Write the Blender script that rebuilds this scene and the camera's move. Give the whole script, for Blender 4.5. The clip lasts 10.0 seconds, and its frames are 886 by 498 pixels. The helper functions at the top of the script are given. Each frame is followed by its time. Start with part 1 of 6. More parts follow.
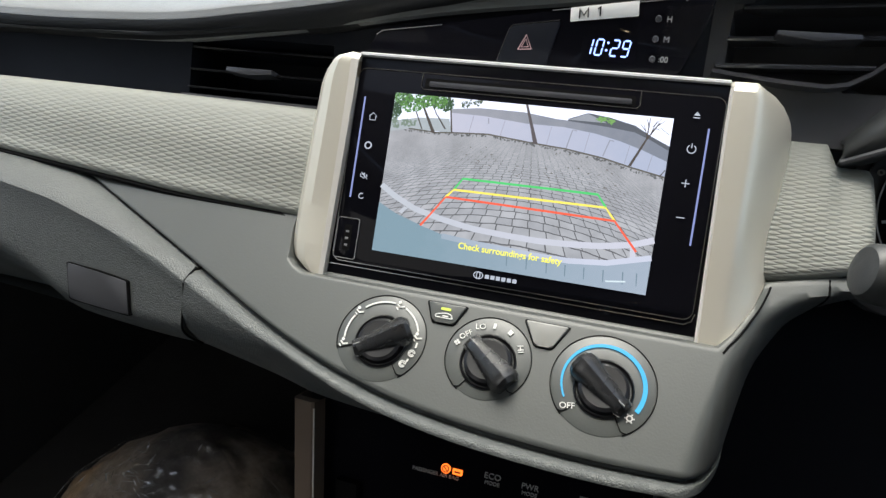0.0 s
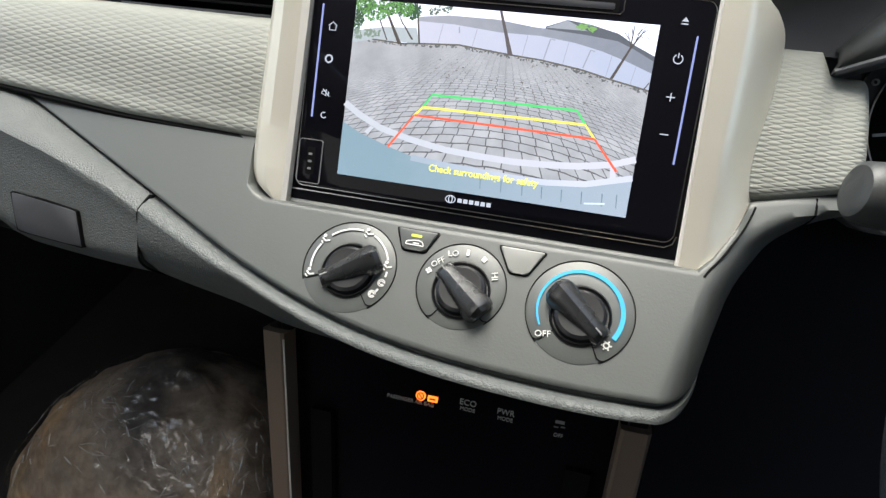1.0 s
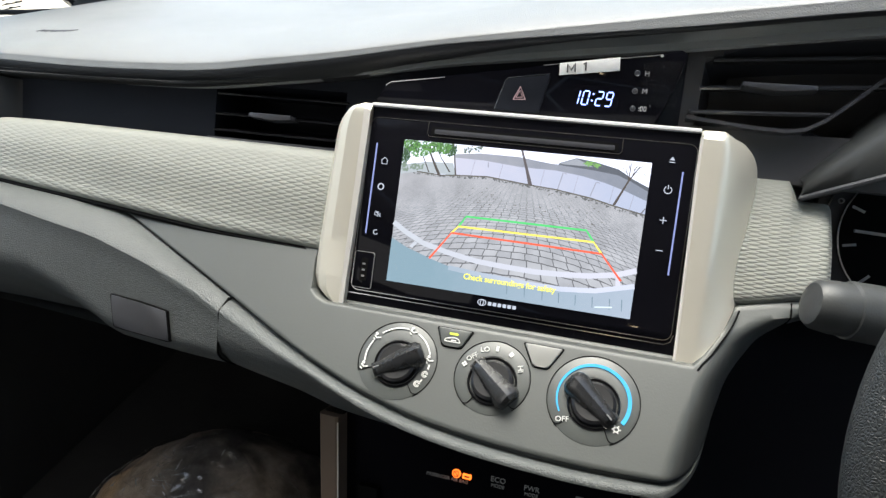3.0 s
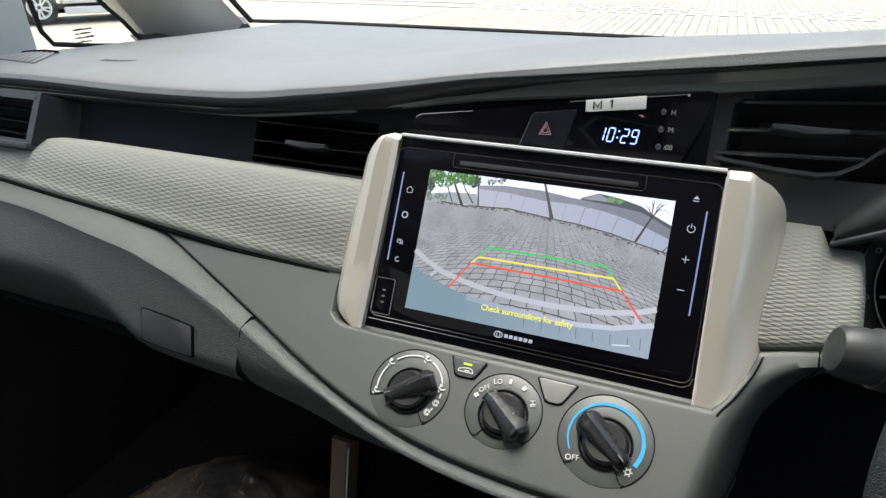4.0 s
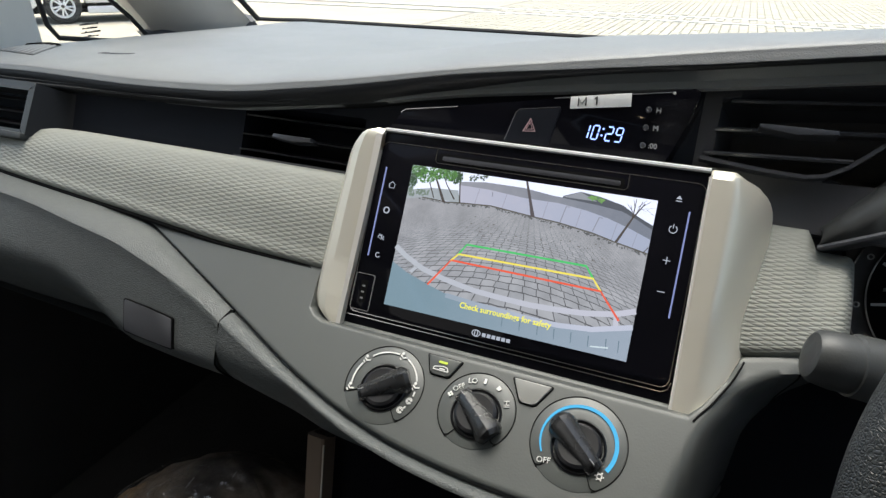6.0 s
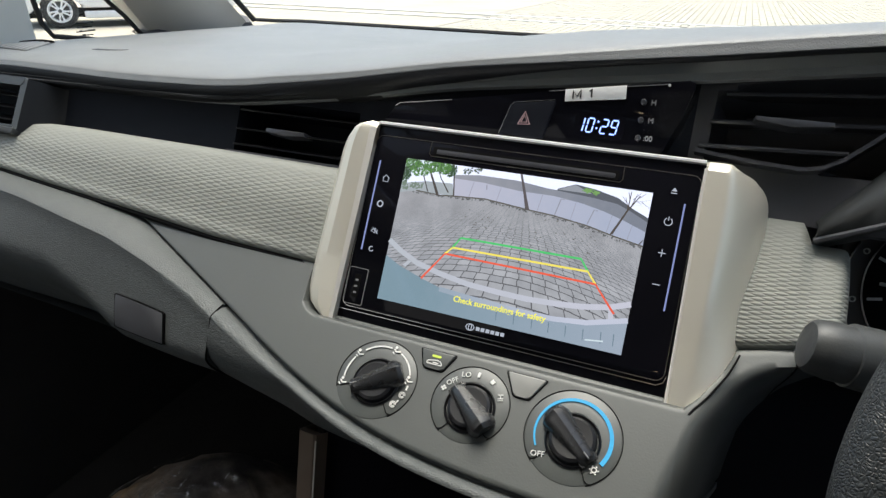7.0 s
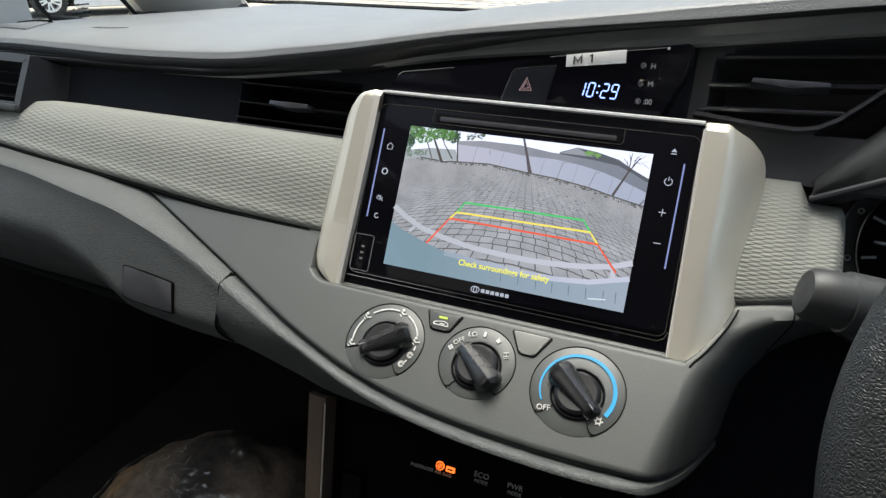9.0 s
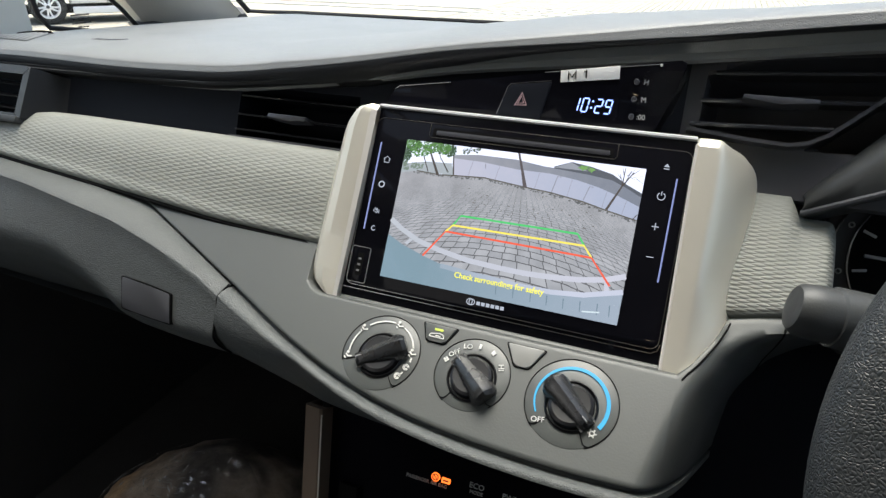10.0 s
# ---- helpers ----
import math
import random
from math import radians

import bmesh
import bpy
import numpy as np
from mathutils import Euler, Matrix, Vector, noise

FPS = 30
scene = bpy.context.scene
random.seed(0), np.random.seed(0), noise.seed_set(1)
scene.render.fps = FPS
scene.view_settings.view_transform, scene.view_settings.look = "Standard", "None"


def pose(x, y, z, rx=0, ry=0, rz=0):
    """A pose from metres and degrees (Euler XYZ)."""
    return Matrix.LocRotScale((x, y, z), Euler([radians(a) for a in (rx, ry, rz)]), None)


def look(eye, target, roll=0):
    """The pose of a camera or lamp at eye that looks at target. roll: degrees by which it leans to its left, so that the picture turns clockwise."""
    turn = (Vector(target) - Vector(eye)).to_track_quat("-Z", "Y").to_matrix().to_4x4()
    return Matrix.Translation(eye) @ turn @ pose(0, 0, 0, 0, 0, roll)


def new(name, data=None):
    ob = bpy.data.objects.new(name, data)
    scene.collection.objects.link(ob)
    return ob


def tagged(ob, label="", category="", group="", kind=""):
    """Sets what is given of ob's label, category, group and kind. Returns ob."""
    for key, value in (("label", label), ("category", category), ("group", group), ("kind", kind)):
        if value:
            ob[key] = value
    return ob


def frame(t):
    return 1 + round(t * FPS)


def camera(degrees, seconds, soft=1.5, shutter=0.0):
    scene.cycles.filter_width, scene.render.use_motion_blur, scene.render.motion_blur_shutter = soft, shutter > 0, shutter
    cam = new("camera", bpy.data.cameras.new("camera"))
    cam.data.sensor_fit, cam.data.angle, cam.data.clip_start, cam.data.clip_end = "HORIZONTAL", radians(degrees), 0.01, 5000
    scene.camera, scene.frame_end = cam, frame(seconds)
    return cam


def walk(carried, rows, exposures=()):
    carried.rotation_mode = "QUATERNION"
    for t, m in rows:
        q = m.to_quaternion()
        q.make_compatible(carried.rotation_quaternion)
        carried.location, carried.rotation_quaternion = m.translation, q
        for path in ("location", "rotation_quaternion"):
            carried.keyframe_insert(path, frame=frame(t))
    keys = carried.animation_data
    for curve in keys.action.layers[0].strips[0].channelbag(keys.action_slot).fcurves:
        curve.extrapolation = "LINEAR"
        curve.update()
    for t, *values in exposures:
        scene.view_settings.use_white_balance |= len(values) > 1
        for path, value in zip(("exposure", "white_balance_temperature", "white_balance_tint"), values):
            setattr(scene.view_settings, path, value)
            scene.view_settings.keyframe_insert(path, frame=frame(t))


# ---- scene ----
cam = camera(69.4, 10.0, soft=1.4)
# The dashboard's own frame: u to the right, v into the dash, w up along the screen's face.
# Its origin is the middle of the display's upper edge; the face leans back by LEANS degrees.
LEANS, SILL = 29.0, 1.12
FACE = pose(0, 0, SILL, -LEANS)
PATH = [
    (0, (0.062, -0.349, -0.078), (-0.472, 1.578, -0.119), 8.8),
    (0.5, (0.051, -0.337, -0.084), (-0.424, 1.597, -0.264), 8.3),
    (1, (0.062, -0.329, -0.074), (-0.375, 1.601, -0.365), 8.0),
    (1.5, (0.064, -0.33, -0.074), (-0.346, 1.602, -0.391), 8.3),
    (2, (0.053, -0.331, -0.076), (-0.37, 1.592, -0.428), 7.7),
    (2.5, (0.066, -0.389, -0.052), (-0.392, 1.546, -0.262), 7.2),
    (3, (0.067, -0.393, -0.054), (-0.467, 1.534, -0.118), 7.6),
    (3.2, (0.069, -0.395, -0.056), (-0.522, 1.516, -0.072), 8.7),
    (4.3, (0.086, -0.386, -0.061), (-0.61, 1.489, -0.009), 10.9),
    (4.5, (0.081, -0.384, -0.06), (-0.622, 1.488, -0.014), 11.5),
    (5, (0.087, -0.386, -0.062), (-0.633, 1.48, -0.022), 11.8),
    (5.5, (0.098, -0.378, -0.061), (-0.631, 1.484, -0.016), 11.7),
    (7, (0.104, -0.372, -0.069), (-0.617, 1.492, 0.009), 11.9),
    (7.5, (0.103, -0.374, -0.089), (-0.624, 1.488, -0.024), 11.7),
    (8, (0.108, -0.38, -0.086), (-0.605, 1.487, -0.017), 11.5),
    (8.5, (0.105, -0.379, -0.086), (-0.599, 1.492, -0.024), 11.4),
    (9, (0.104, -0.38, -0.085), (-0.597, 1.492, -0.04), 11.2),
    (9.5, (0.104, -0.383, -0.082), (-0.602, 1.488, -0.028), 11.3),
    (10, (0.106, -0.384, -0.081), (-0.593, 1.489, -0.015), 11.3),
]
walk(cam, [(t, FACE @ look(eye, target, roll)) for t, eye, target, roll in PATH],
     exposures=[(0.0, 1.35), (0.5, 1.65), (2.0, 1.72), (2.6, 1.76), (3.2, 1.55), (4.3, 1.13), (6.8, 1.08), (8.5, 1.08), (10.0, 1.26)])

# ---- world and light ----
world = bpy.data.worlds.new("world")
scene.world = world
world.use_nodes = True
wn, wl = world.node_tree.nodes, world.node_tree.links
sky = wn.new("ShaderNodeTexSky")
sky.sky_type = "NISHITA"
sky.sun_disc = False
sky.sun_elevation, sky.sun_rotation = radians(76), radians(-18)
sky.dust_density, sky.air_density, sky.ozone_density = 4.5, 1.0, 1.0
wl.new(sky.outputs["Color"], wn["Background"].inputs["Color"])
wn["Background"].inputs["Strength"].default_value = 0.15

sun_data = bpy.data.lights.new("sun", "SUN")
sun_data.energy, sun_data.angle, sun_data.color = 1.45, radians(36), (1.0, 0.985, 0.93)
sun = new("sun", sun_data)
sun.matrix_world = look((-1.5, 5.5, 20), (0, 1, 0))


def window_light(name, eye, target, wide, high, power):
    """Added area lamp in one window's opening that stands in for skylight."""
    data = bpy.data.lights.new(name, "AREA")
    data.shape, data.size, data.size_y, data.energy, data.color = "RECTANGLE", wide, high, power, (1.0, 0.98, 0.95)
    new(name, data).matrix_world = look(eye, target)


window_light("skylight_driver_window", (0.74, 0.04, 1.47), (0.0, 0.02, 1.12), 0.40, 0.26, 0.06)
# the next two are fill lamps aimed to brighten the bundle in the footwell
window_light("fill_passenger_window", (-0.74, -0.20, 1.36), (-0.33, 0.03, 0.68), 0.52, 0.44, 0.12)
window_light("fill_rear_side_window", (-0.73, -0.92, 1.26), (-0.25, 0.02, 0.80), 0.7, 0.30, 0.46)
window_light("fill_rear_side_window", (0.73, -0.95, 1.42), (0.05, 0.0, 1.12), 0.7, 0.36, 0.07)


# ---- materials ----
def nodes_of(name):
    mat = bpy.data.materials.new(name)
    mat.use_nodes = True
    nt = mat.node_tree
    return mat, nt, nt.nodes["Principled BSDF"]


def link(nt, a, b):
    nt.links.new(a, b)


def math_node(nt, op, a, b=None, c=None):
    n = nt.nodes.new("ShaderNodeMath")
    n.operation = op
    for i, v in enumerate((a, b, c)):
        if v is None:
            continue
        if isinstance(v, (int, float)):
            n.inputs[i].default_value = v
        else:
            link(nt, v, n.inputs[i])
    return n.outputs[0]


def noise_node(nt, scale, detail=3.0, rough=0.55, coord=None):
    n = nt.nodes.new("ShaderNodeTexNoise")
    n.inputs["Scale"].default_value, n.inputs["Detail"].default_value, n.inputs["Roughness"].default_value = scale, detail, rough
    link(nt, coord or object_coord(nt), n.inputs["Vector"])
    return n.outputs["Fac"]


def object_coord(nt):
    n = nt.nodes.new("ShaderNodeTexCoord")
    return n.outputs["Object"]


def ramp(nt, fac, stops):
    n = nt.nodes.new("ShaderNodeValToRGB")
    e = n.color_ramp.elements
    while len(e) < len(stops):
        e.new(0.5)
    for el, (p, c) in zip(e, stops):
        el.position, el.color = p, (*c, 1)
    link(nt, fac, n.inputs["Fac"])
    return n.outputs["Color"]


def shade(c, k):
    return tuple(min(1.0, x * k) for x in c)


def plain(name, colour, rough=0.5, metal=0.0, vary=0.12, scale=60.0, coat=0.0, bump=0.0, bump_scale=900.0, spec=0.5):
    """Paint, plastic or metal with a slow change of tone, a finer change of gloss and a fine relief."""
    mat, nt, b = nodes_of(name)
    n = noise_node(nt, scale * 0.12, 4)
    link(nt, ramp(nt, n, [(0.3, shade(colour, 1 - vary)), (0.7, shade(colour, 1 + vary))]), b.inputs["Base Color"])
    f = noise_node(nt, scale, 4)
    link(nt, math_node(nt, "MULTIPLY_ADD", f, 0.16 * rough, rough * 0.92), b.inputs["Roughness"])
    b.inputs["Metallic"].default_value = metal
    b.inputs["Coat Weight"].default_value = coat
    b.inputs["Specular IOR Level"].default_value = spec
    if bump:
        h = noise_node(nt, bump_scale, 2)
        bp = nt.nodes.new("ShaderNodeBump")
        bp.inputs["Strength"].default_value, bp.inputs["Distance"].default_value = bump, 0.0004
        link(nt, h, bp.inputs["Height"])
        link(nt, bp.outputs["Normal"], b.inputs["Normal"])
    return mat


def leather(name, colour, rough=0.45, cell=520.0, strength=0.6, depth=0.0006, spec=0.5, sheen=0.0):
    """Soft plastic with a pebbled leather grain."""
    mat, nt, b = nodes_of(name)
    co = object_coord(nt)
    warp = nt.nodes.new("ShaderNodeTexNoise")
    warp.inputs["Scale"].default_value = 160
    link(nt, co, warp.inputs["Vector"])
    mix = nt.nodes.new("ShaderNodeVectorMath")
    mix.operation = "MULTIPLY_ADD"
    mix.inputs[1].default_value = (0.004, 0.004, 0.004)
    link(nt, warp.outputs["Color"], mix.inputs[0])
    link(nt, co, mix.inputs[2])
    v = nt.nodes.new("ShaderNodeTexVoronoi")
    v.feature = "DISTANCE_TO_EDGE"
    v.inputs["Scale"].default_value = cell
    link(nt, mix.outputs[0], v.inputs["Vector"])
    h = math_node(nt, "SMOOTH_MIN", v.outputs["Distance"], 0.3, 0.15)
    h = math_node(nt, "MULTIPLY_ADD", noise_node(nt, 260, 3), 0.35, h)
    bp = nt.nodes.new("ShaderNodeBump")
    bp.inputs["Strength"].default_value, bp.inputs["Distance"].default_value = strength, depth
    link(nt, h, bp.inputs["Height"])
    link(nt, bp.outputs["Normal"], b.inputs["Normal"])
    link(nt, ramp(nt, noise_node(nt, 7, 4), [(0.3, shade(colour, 0.88)), (0.7, shade(colour, 1.12))]), b.inputs["Base Color"])
    link(nt, math_node(nt, "MULTIPLY_ADD", noise_node(nt, 40, 3), 0.15, rough - 0.07), b.inputs["Roughness"])
    b.inputs["Specular IOR Level"].default_value = spec
    b.inputs["Sheen Weight"].default_value, b.inputs["Sheen Roughness"].default_value = sheen, 0.45
    return mat


def quilted(name, colour, low=0.068, high=0.096, wide=0.0118, tall=0.0034, depth=0.8):
    """Moulded trim with a fine relief of long diamonds that fades out towards its upper roll."""
    mat, nt, b = nodes_of(name)
    co = object_coord(nt)
    sep = nt.nodes.new("ShaderNodeSeparateXYZ")
    link(nt, co, sep.inputs[0])
    u = math_node(nt, "MULTIPLY", sep.outputs["X"], math.pi / wide)
    w = math_node(nt, "MULTIPLY", sep.outputs["Z"], math.pi / tall)
    p = math_node(nt, "ABSOLUTE", math_node(nt, "SINE", math_node(nt, "ADD", u, w)))
    q = math_node(nt, "ABSOLUTE", math_node(nt, "SINE", math_node(nt, "SUBTRACT", u, w)))
    h = math_node(nt, "POWER", math_node(nt, "MULTIPLY", p, q), 0.7)
    fade = nt.nodes.new("ShaderNodeMapRange")
    fade.inputs["From Min"].default_value, fade.inputs["From Max"].default_value = high, low
    link(nt, sep.outputs["Z"], fade.inputs["Value"])
    h = math_node(nt, "MULTIPLY", h, fade.outputs[0])
    bp = nt.nodes.new("ShaderNodeBump")
    bp.inputs["Strength"].default_value, bp.inputs["Distance"].default_value = depth, 0.00045
    link(nt, h, bp.inputs["Height"])
    fine = nt.nodes.new("ShaderNodeBump")
    fine.inputs["Strength"].default_value, fine.inputs["Distance"].default_value = 0.2, 0.0003
    link(nt, noise_node(nt, 1500, 2), fine.inputs["Height"])
    link(nt, bp.outputs["Normal"], fine.inputs["Normal"])
    link(nt, fine.outputs["Normal"], b.inputs["Normal"])
    link(nt, ramp(nt, noise_node(nt, 9, 4), [(0.3, shade(colour, 0.92)), (0.7, shade(colour, 1.06))]), b.inputs["Base Color"])
    link(nt, math_node(nt, "MULTIPLY_ADD", noise_node(nt, 50, 3), 0.12, 0.5), b.inputs["Roughness"])
    return mat


LIT = 0.57  # lamps and displays against the daylight


def glow(name, colour, strength, rough=0.12):
    """A lit sign or display area behind smooth plastic."""
    mat, nt, b = nodes_of(name)
    b.inputs["Base Color"].default_value = (0.01, 0.01, 0.012, 1)
    b.inputs["Roughness"].default_value = rough
    n = noise_node(nt, 600, 2)
    link(nt, ramp(nt, n, [(0.3, shade(colour, 0.93)), (0.7, shade(colour, 1.0))]), b.inputs["Emission Color"])
    b.inputs["Emission Strength"].default_value = strength * LIT
    return mat


def pane(name, tint=(1, 1, 1), gloss=0.05):
    mat, nt, b = nodes_of(name)
    nt.nodes.remove(b)
    tr, gl, mx = (nt.nodes.new("ShaderNode" + k) for k in ("BsdfTransparent", "BsdfGlossy", "MixShader"))
    tr.inputs["Color"].default_value = (*tint, 1)
    gl.inputs["Roughness"].default_value = 0.01
    mx.inputs["Fac"].default_value = gloss
    link(nt, tr.outputs[0], mx.inputs[1])
    link(nt, gl.outputs[0], mx.inputs[2])
    link(nt, mx.outputs[0], nt.nodes["Material Output"].inputs["Surface"])
    return mat


pad = leather("soft_dash_pad", (0.180, 0.188, 0.186), 0.48, 620, 0.5, spec=0.7, sheen=0.27)
grain = leather("grained_grey_plastic", (0.082, 0.089, 0.086), 0.50, 640, 0.7, 0.0009)
rim_leather = leather("wheel_rim_grain", (0.031, 0.035, 0.036), 0.42, 650, 0.9, 0.0009)
grey = plain("satin_grey_plastic", (0.068, 0.073, 0.069), 0.44, bump=0.15, vary=0.05)
dial_grey = plain("dial_grey_plastic", (0.071, 0.076, 0.072), 0.38, bump=0.1, vary=0.05)
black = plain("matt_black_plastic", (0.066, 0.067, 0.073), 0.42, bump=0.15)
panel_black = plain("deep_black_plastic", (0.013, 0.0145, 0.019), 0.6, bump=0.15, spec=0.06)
shade_black = plain("shade_dark_plastic", (0.016, 0.017, 0.019), 0.55, bump=0.2, spec=0.3)
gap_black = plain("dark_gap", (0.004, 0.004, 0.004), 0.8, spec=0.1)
slat_black = plain("vent_black_plastic", (0.050, 0.051, 0.057), 0.30, bump=0.08, spec=0.5)
piano = plain("gloss_black_panel", (0.005, 0.005, 0.007), 0.04, vary=0.3, spec=0.085)
knob_black = plain("knob_black_plastic", (0.009, 0.009, 0.010), 0.34, bump=0.06, spec=0.35)
grip_black = plain("grip_gloss_plastic", (0.018, 0.018, 0.018), 0.27, bump=0.05, spec=0.8)
shroud = plain("column_grey_plastic", (0.045, 0.048, 0.047), 0.45, bump=0.2)
BEIGE = (0.254, 0.261, 0.232)
trim_beige = quilted("quilted_beige_trim", BEIGE)
trim_beige_driver = quilted("quilted_beige_driver_trim", BEIGE, 0.080, 0.104, 0.0108, 0.0026, 0.75)
metal_paint = plain("champagne_metal_paint", (0.76, 0.73, 0.62), 0.39, 0.55, vary=0.03)
# darker copy of the champagne paint; shade under the lip is put into it
bronze = plain("shaded_champagne_paint", (0.235, 0.180, 0.138), 0.36, 0.45, vary=0.04, bump=0.05, bump_scale=2500)
chrome = plain("bright_chrome", (0.9, 0.9, 0.91), 0.3, 0.3, vary=0.02)
dull_chrome = plain("thin_polished_line", (0.5, 0.5, 0.5), 0.2, 1.0, vary=0.05)
white_print = plain("white_print", (0.66, 0.66, 0.63), 0.5, vary=0.05)
soft_print = plain("pale_grey_print", (0.45, 0.45, 0.44), 0.5)
dim_print = plain("dim_grey_print", (0.22, 0.22, 0.22), 0.5)
paper = plain("white_paper_label", (0.9, 0.9, 0.86), 0.55, vary=0.04)
ink = plain("black_ink", (0.015, 0.015, 0.015), 0.5)
# paler copy of the pillar cloth; light falling on the post is put into it
post_trim = plain("lit_post_cloth", (0.75, 0.73, 0.66), 0.85, bump=0.3, vary=0.05)
seat_trim = plain("pillar_cloth_trim", (0.48, 0.46, 0.415), 0.85, bump=0.3, vary=0.05)
headliner = plain("headliner_cloth", (0.42, 0.40, 0.36), 0.9, bump=0.3)
fin_grey = plain("pale_grey_fins", (0.3, 0.305, 0.30), 0.45)
carpet = plain("floor_carpet", (0.055, 0.054, 0.053), 0.95, bump=0.5, bump_scale=500, spec=0.1)
lining = plain("beige_door_lining", (0.40, 0.38, 0.33), 0.7, bump=0.2)
door_black = plain("door_lining_black", (0.05, 0.05, 0.05), 0.6, bump=0.2)
rubber = plain("black_rubber", (0.012, 0.012, 0.012), 0.7)
blue_lit = glow("blue_lit_arc", (0.08, 0.50, 0.85), 0.9)
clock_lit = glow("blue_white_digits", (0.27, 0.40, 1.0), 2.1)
amber_lit = glow("amber_lamp", (1.0, 0.17, 0.02), 1.6)
green_lit = glow("green_lamp", (0.62, 0.75, 0.1), 1.0)
icon_lit = glow("white_lit_icon", (0.62, 0.68, 0.8), 0.58)
bar_lit = glow("blue_lit_bar", (0.3, 0.36, 0.7), 0.7)
glass = pane("windscreen_glass", (0.94, 0.97, 0.95), 0.03)
# tint added to the unseen rear panes to weaken light and reflections from behind
tinted = pane("tinted_rear_glass", (0.22, 0.24, 0.23), 0.05)


# ---- mesh helpers ----
BASE = {}


def thing(name, base, label, category, group="", frame_m=FACE, kind=""):
    ob = new(name)
    ob.empty_display_size = 0.05
    ob.matrix_basis = frame_m @ Matrix.Translation(base)
    BASE[ob] = Vector(base)
    return tagged(ob, label, category, group, kind)


def part(name, bm, mat, parent, label="", sharp=32.0):
    """Links bm, given in its thing's frame, as one mesh under a thing or a part."""
    bm.transform(Matrix.Translation(-BASE[parent]))
    bmesh.ops.recalc_face_normals(bm, faces=bm.faces)
    me = bpy.data.meshes.new(name)
    bm.to_mesh(me)
    bm.free()
    me.materials.append(mat)
    me.shade_smooth()
    me.set_sharp_from_angle(angle=radians(sharp))
    ob = new(name, me)
    ob.parent = parent
    BASE[ob] = BASE[parent]
    return tagged(ob, label)


def piece(name, bm, mat, label, category, frame_m=FACE, kind="", group="", sharp=32.0):
    """A top-level thing that is one mesh."""
    bmesh.ops.recalc_face_normals(bm, faces=bm.faces)
    me = bpy.data.meshes.new(name)
    bm.to_mesh(me)
    bm.free()
    me.materials.append(mat)
    me.shade_smooth()
    me.set_sharp_from_angle(angle=radians(sharp))
    ob = new(name, me)
    ob.matrix_basis = frame_m
    BASE[ob] = Vector((0, 0, 0))
    return tagged(ob, label, category, group, kind)


def curve_of(table, width=0.012):
    """A smooth function through a short table of (x, y)."""
    xs, ys = zip(*table)
    return lambda x: float(np.mean(np.interp(np.linspace(x - width, x + width, 9), xs, ys)))


def grid(rows, back=None, close=False):
    """A sheet through rows of points, with a second skin moved by back and a closed border."""
    bm = bmesh.new()
    n, m = len(rows), len(rows[0])
    a = [[bm.verts.new(p) for p in r] for r in rows]
    for i in range(n - 1):
        for j in range(m - 1 + close):
            k = (j + 1) % m
            bm.faces.new((a[i][j], a[i + 1][j], a[i + 1][k], a[i][k]))
    if back:
        off = Vector(back)
        b = [[bm.verts.new(Vector(p) + off) for p in r] for r in rows]
        for i in range(n - 1):
            for j in range(m - 1):
                bm.faces.new((b[i][j], b[i][j + 1], b[i + 1][j + 1], b[i + 1][j]))
        ring = [(i, 0) for i in range(n)] + [(n - 1, j) for j in range(1, m)] + [(i, m - 1) for i in range(n - 2, -1, -1)] + [(0, j) for j in range(m - 2, 0, -1)]
        for (i, j), (k, l) in zip(ring, ring[1:] + ring[:1]):
            bm.faces.new((a[i][j], b[i][j], b[k][l], a[k][l]))
    return bm


def prism(pts, v0, v1, bevel=0.0, m=None, seg=2):
    """A plate with the outline pts in (u, w), from v0 (front) to v1."""
    bm = bmesh.new()
    f = [bm.verts.new((u, v0, w)) for u, w in pts]
    b = [bm.verts.new((u, v1, w)) for u, w in pts]
    front = bm.faces.new(f)
    bm.faces.new(b[::-1])
    for i in range(len(pts)):
        j = (i + 1) % len(pts)
        bm.faces.new((f[i], b[i], b[j], f[j]))
    if bevel:
        bmesh.ops.bevel(bm, geom=list(front.edges), offset=bevel, segments=seg, affect="EDGES", profile=0.5)
    if m:
        bm.transform(m)
    return bm


def join(*bms):
    out = bms[0]
    for b in bms[1:]:
        me = bpy.data.meshes.new("t")
        b.to_mesh(me)
        b.free()
        out.from_mesh(me)
        bpy.data.meshes.remove(me)
    return out


def round_rect(u0, u1, w0, w1, r, n=5):
    pts = []
    for cu, cw, a in ((u1 - r, w1 - r, 0), (u0 + r, w1 - r, 90), (u0 + r, w0 + r, 180), (u1 - r, w0 + r, 270)):
        pts += [(cu + r * math.cos(radians(a + 90 * i / n)), cw + r * math.sin(radians(a + 90 * i / n))) for i in range(n + 1)]
    return pts


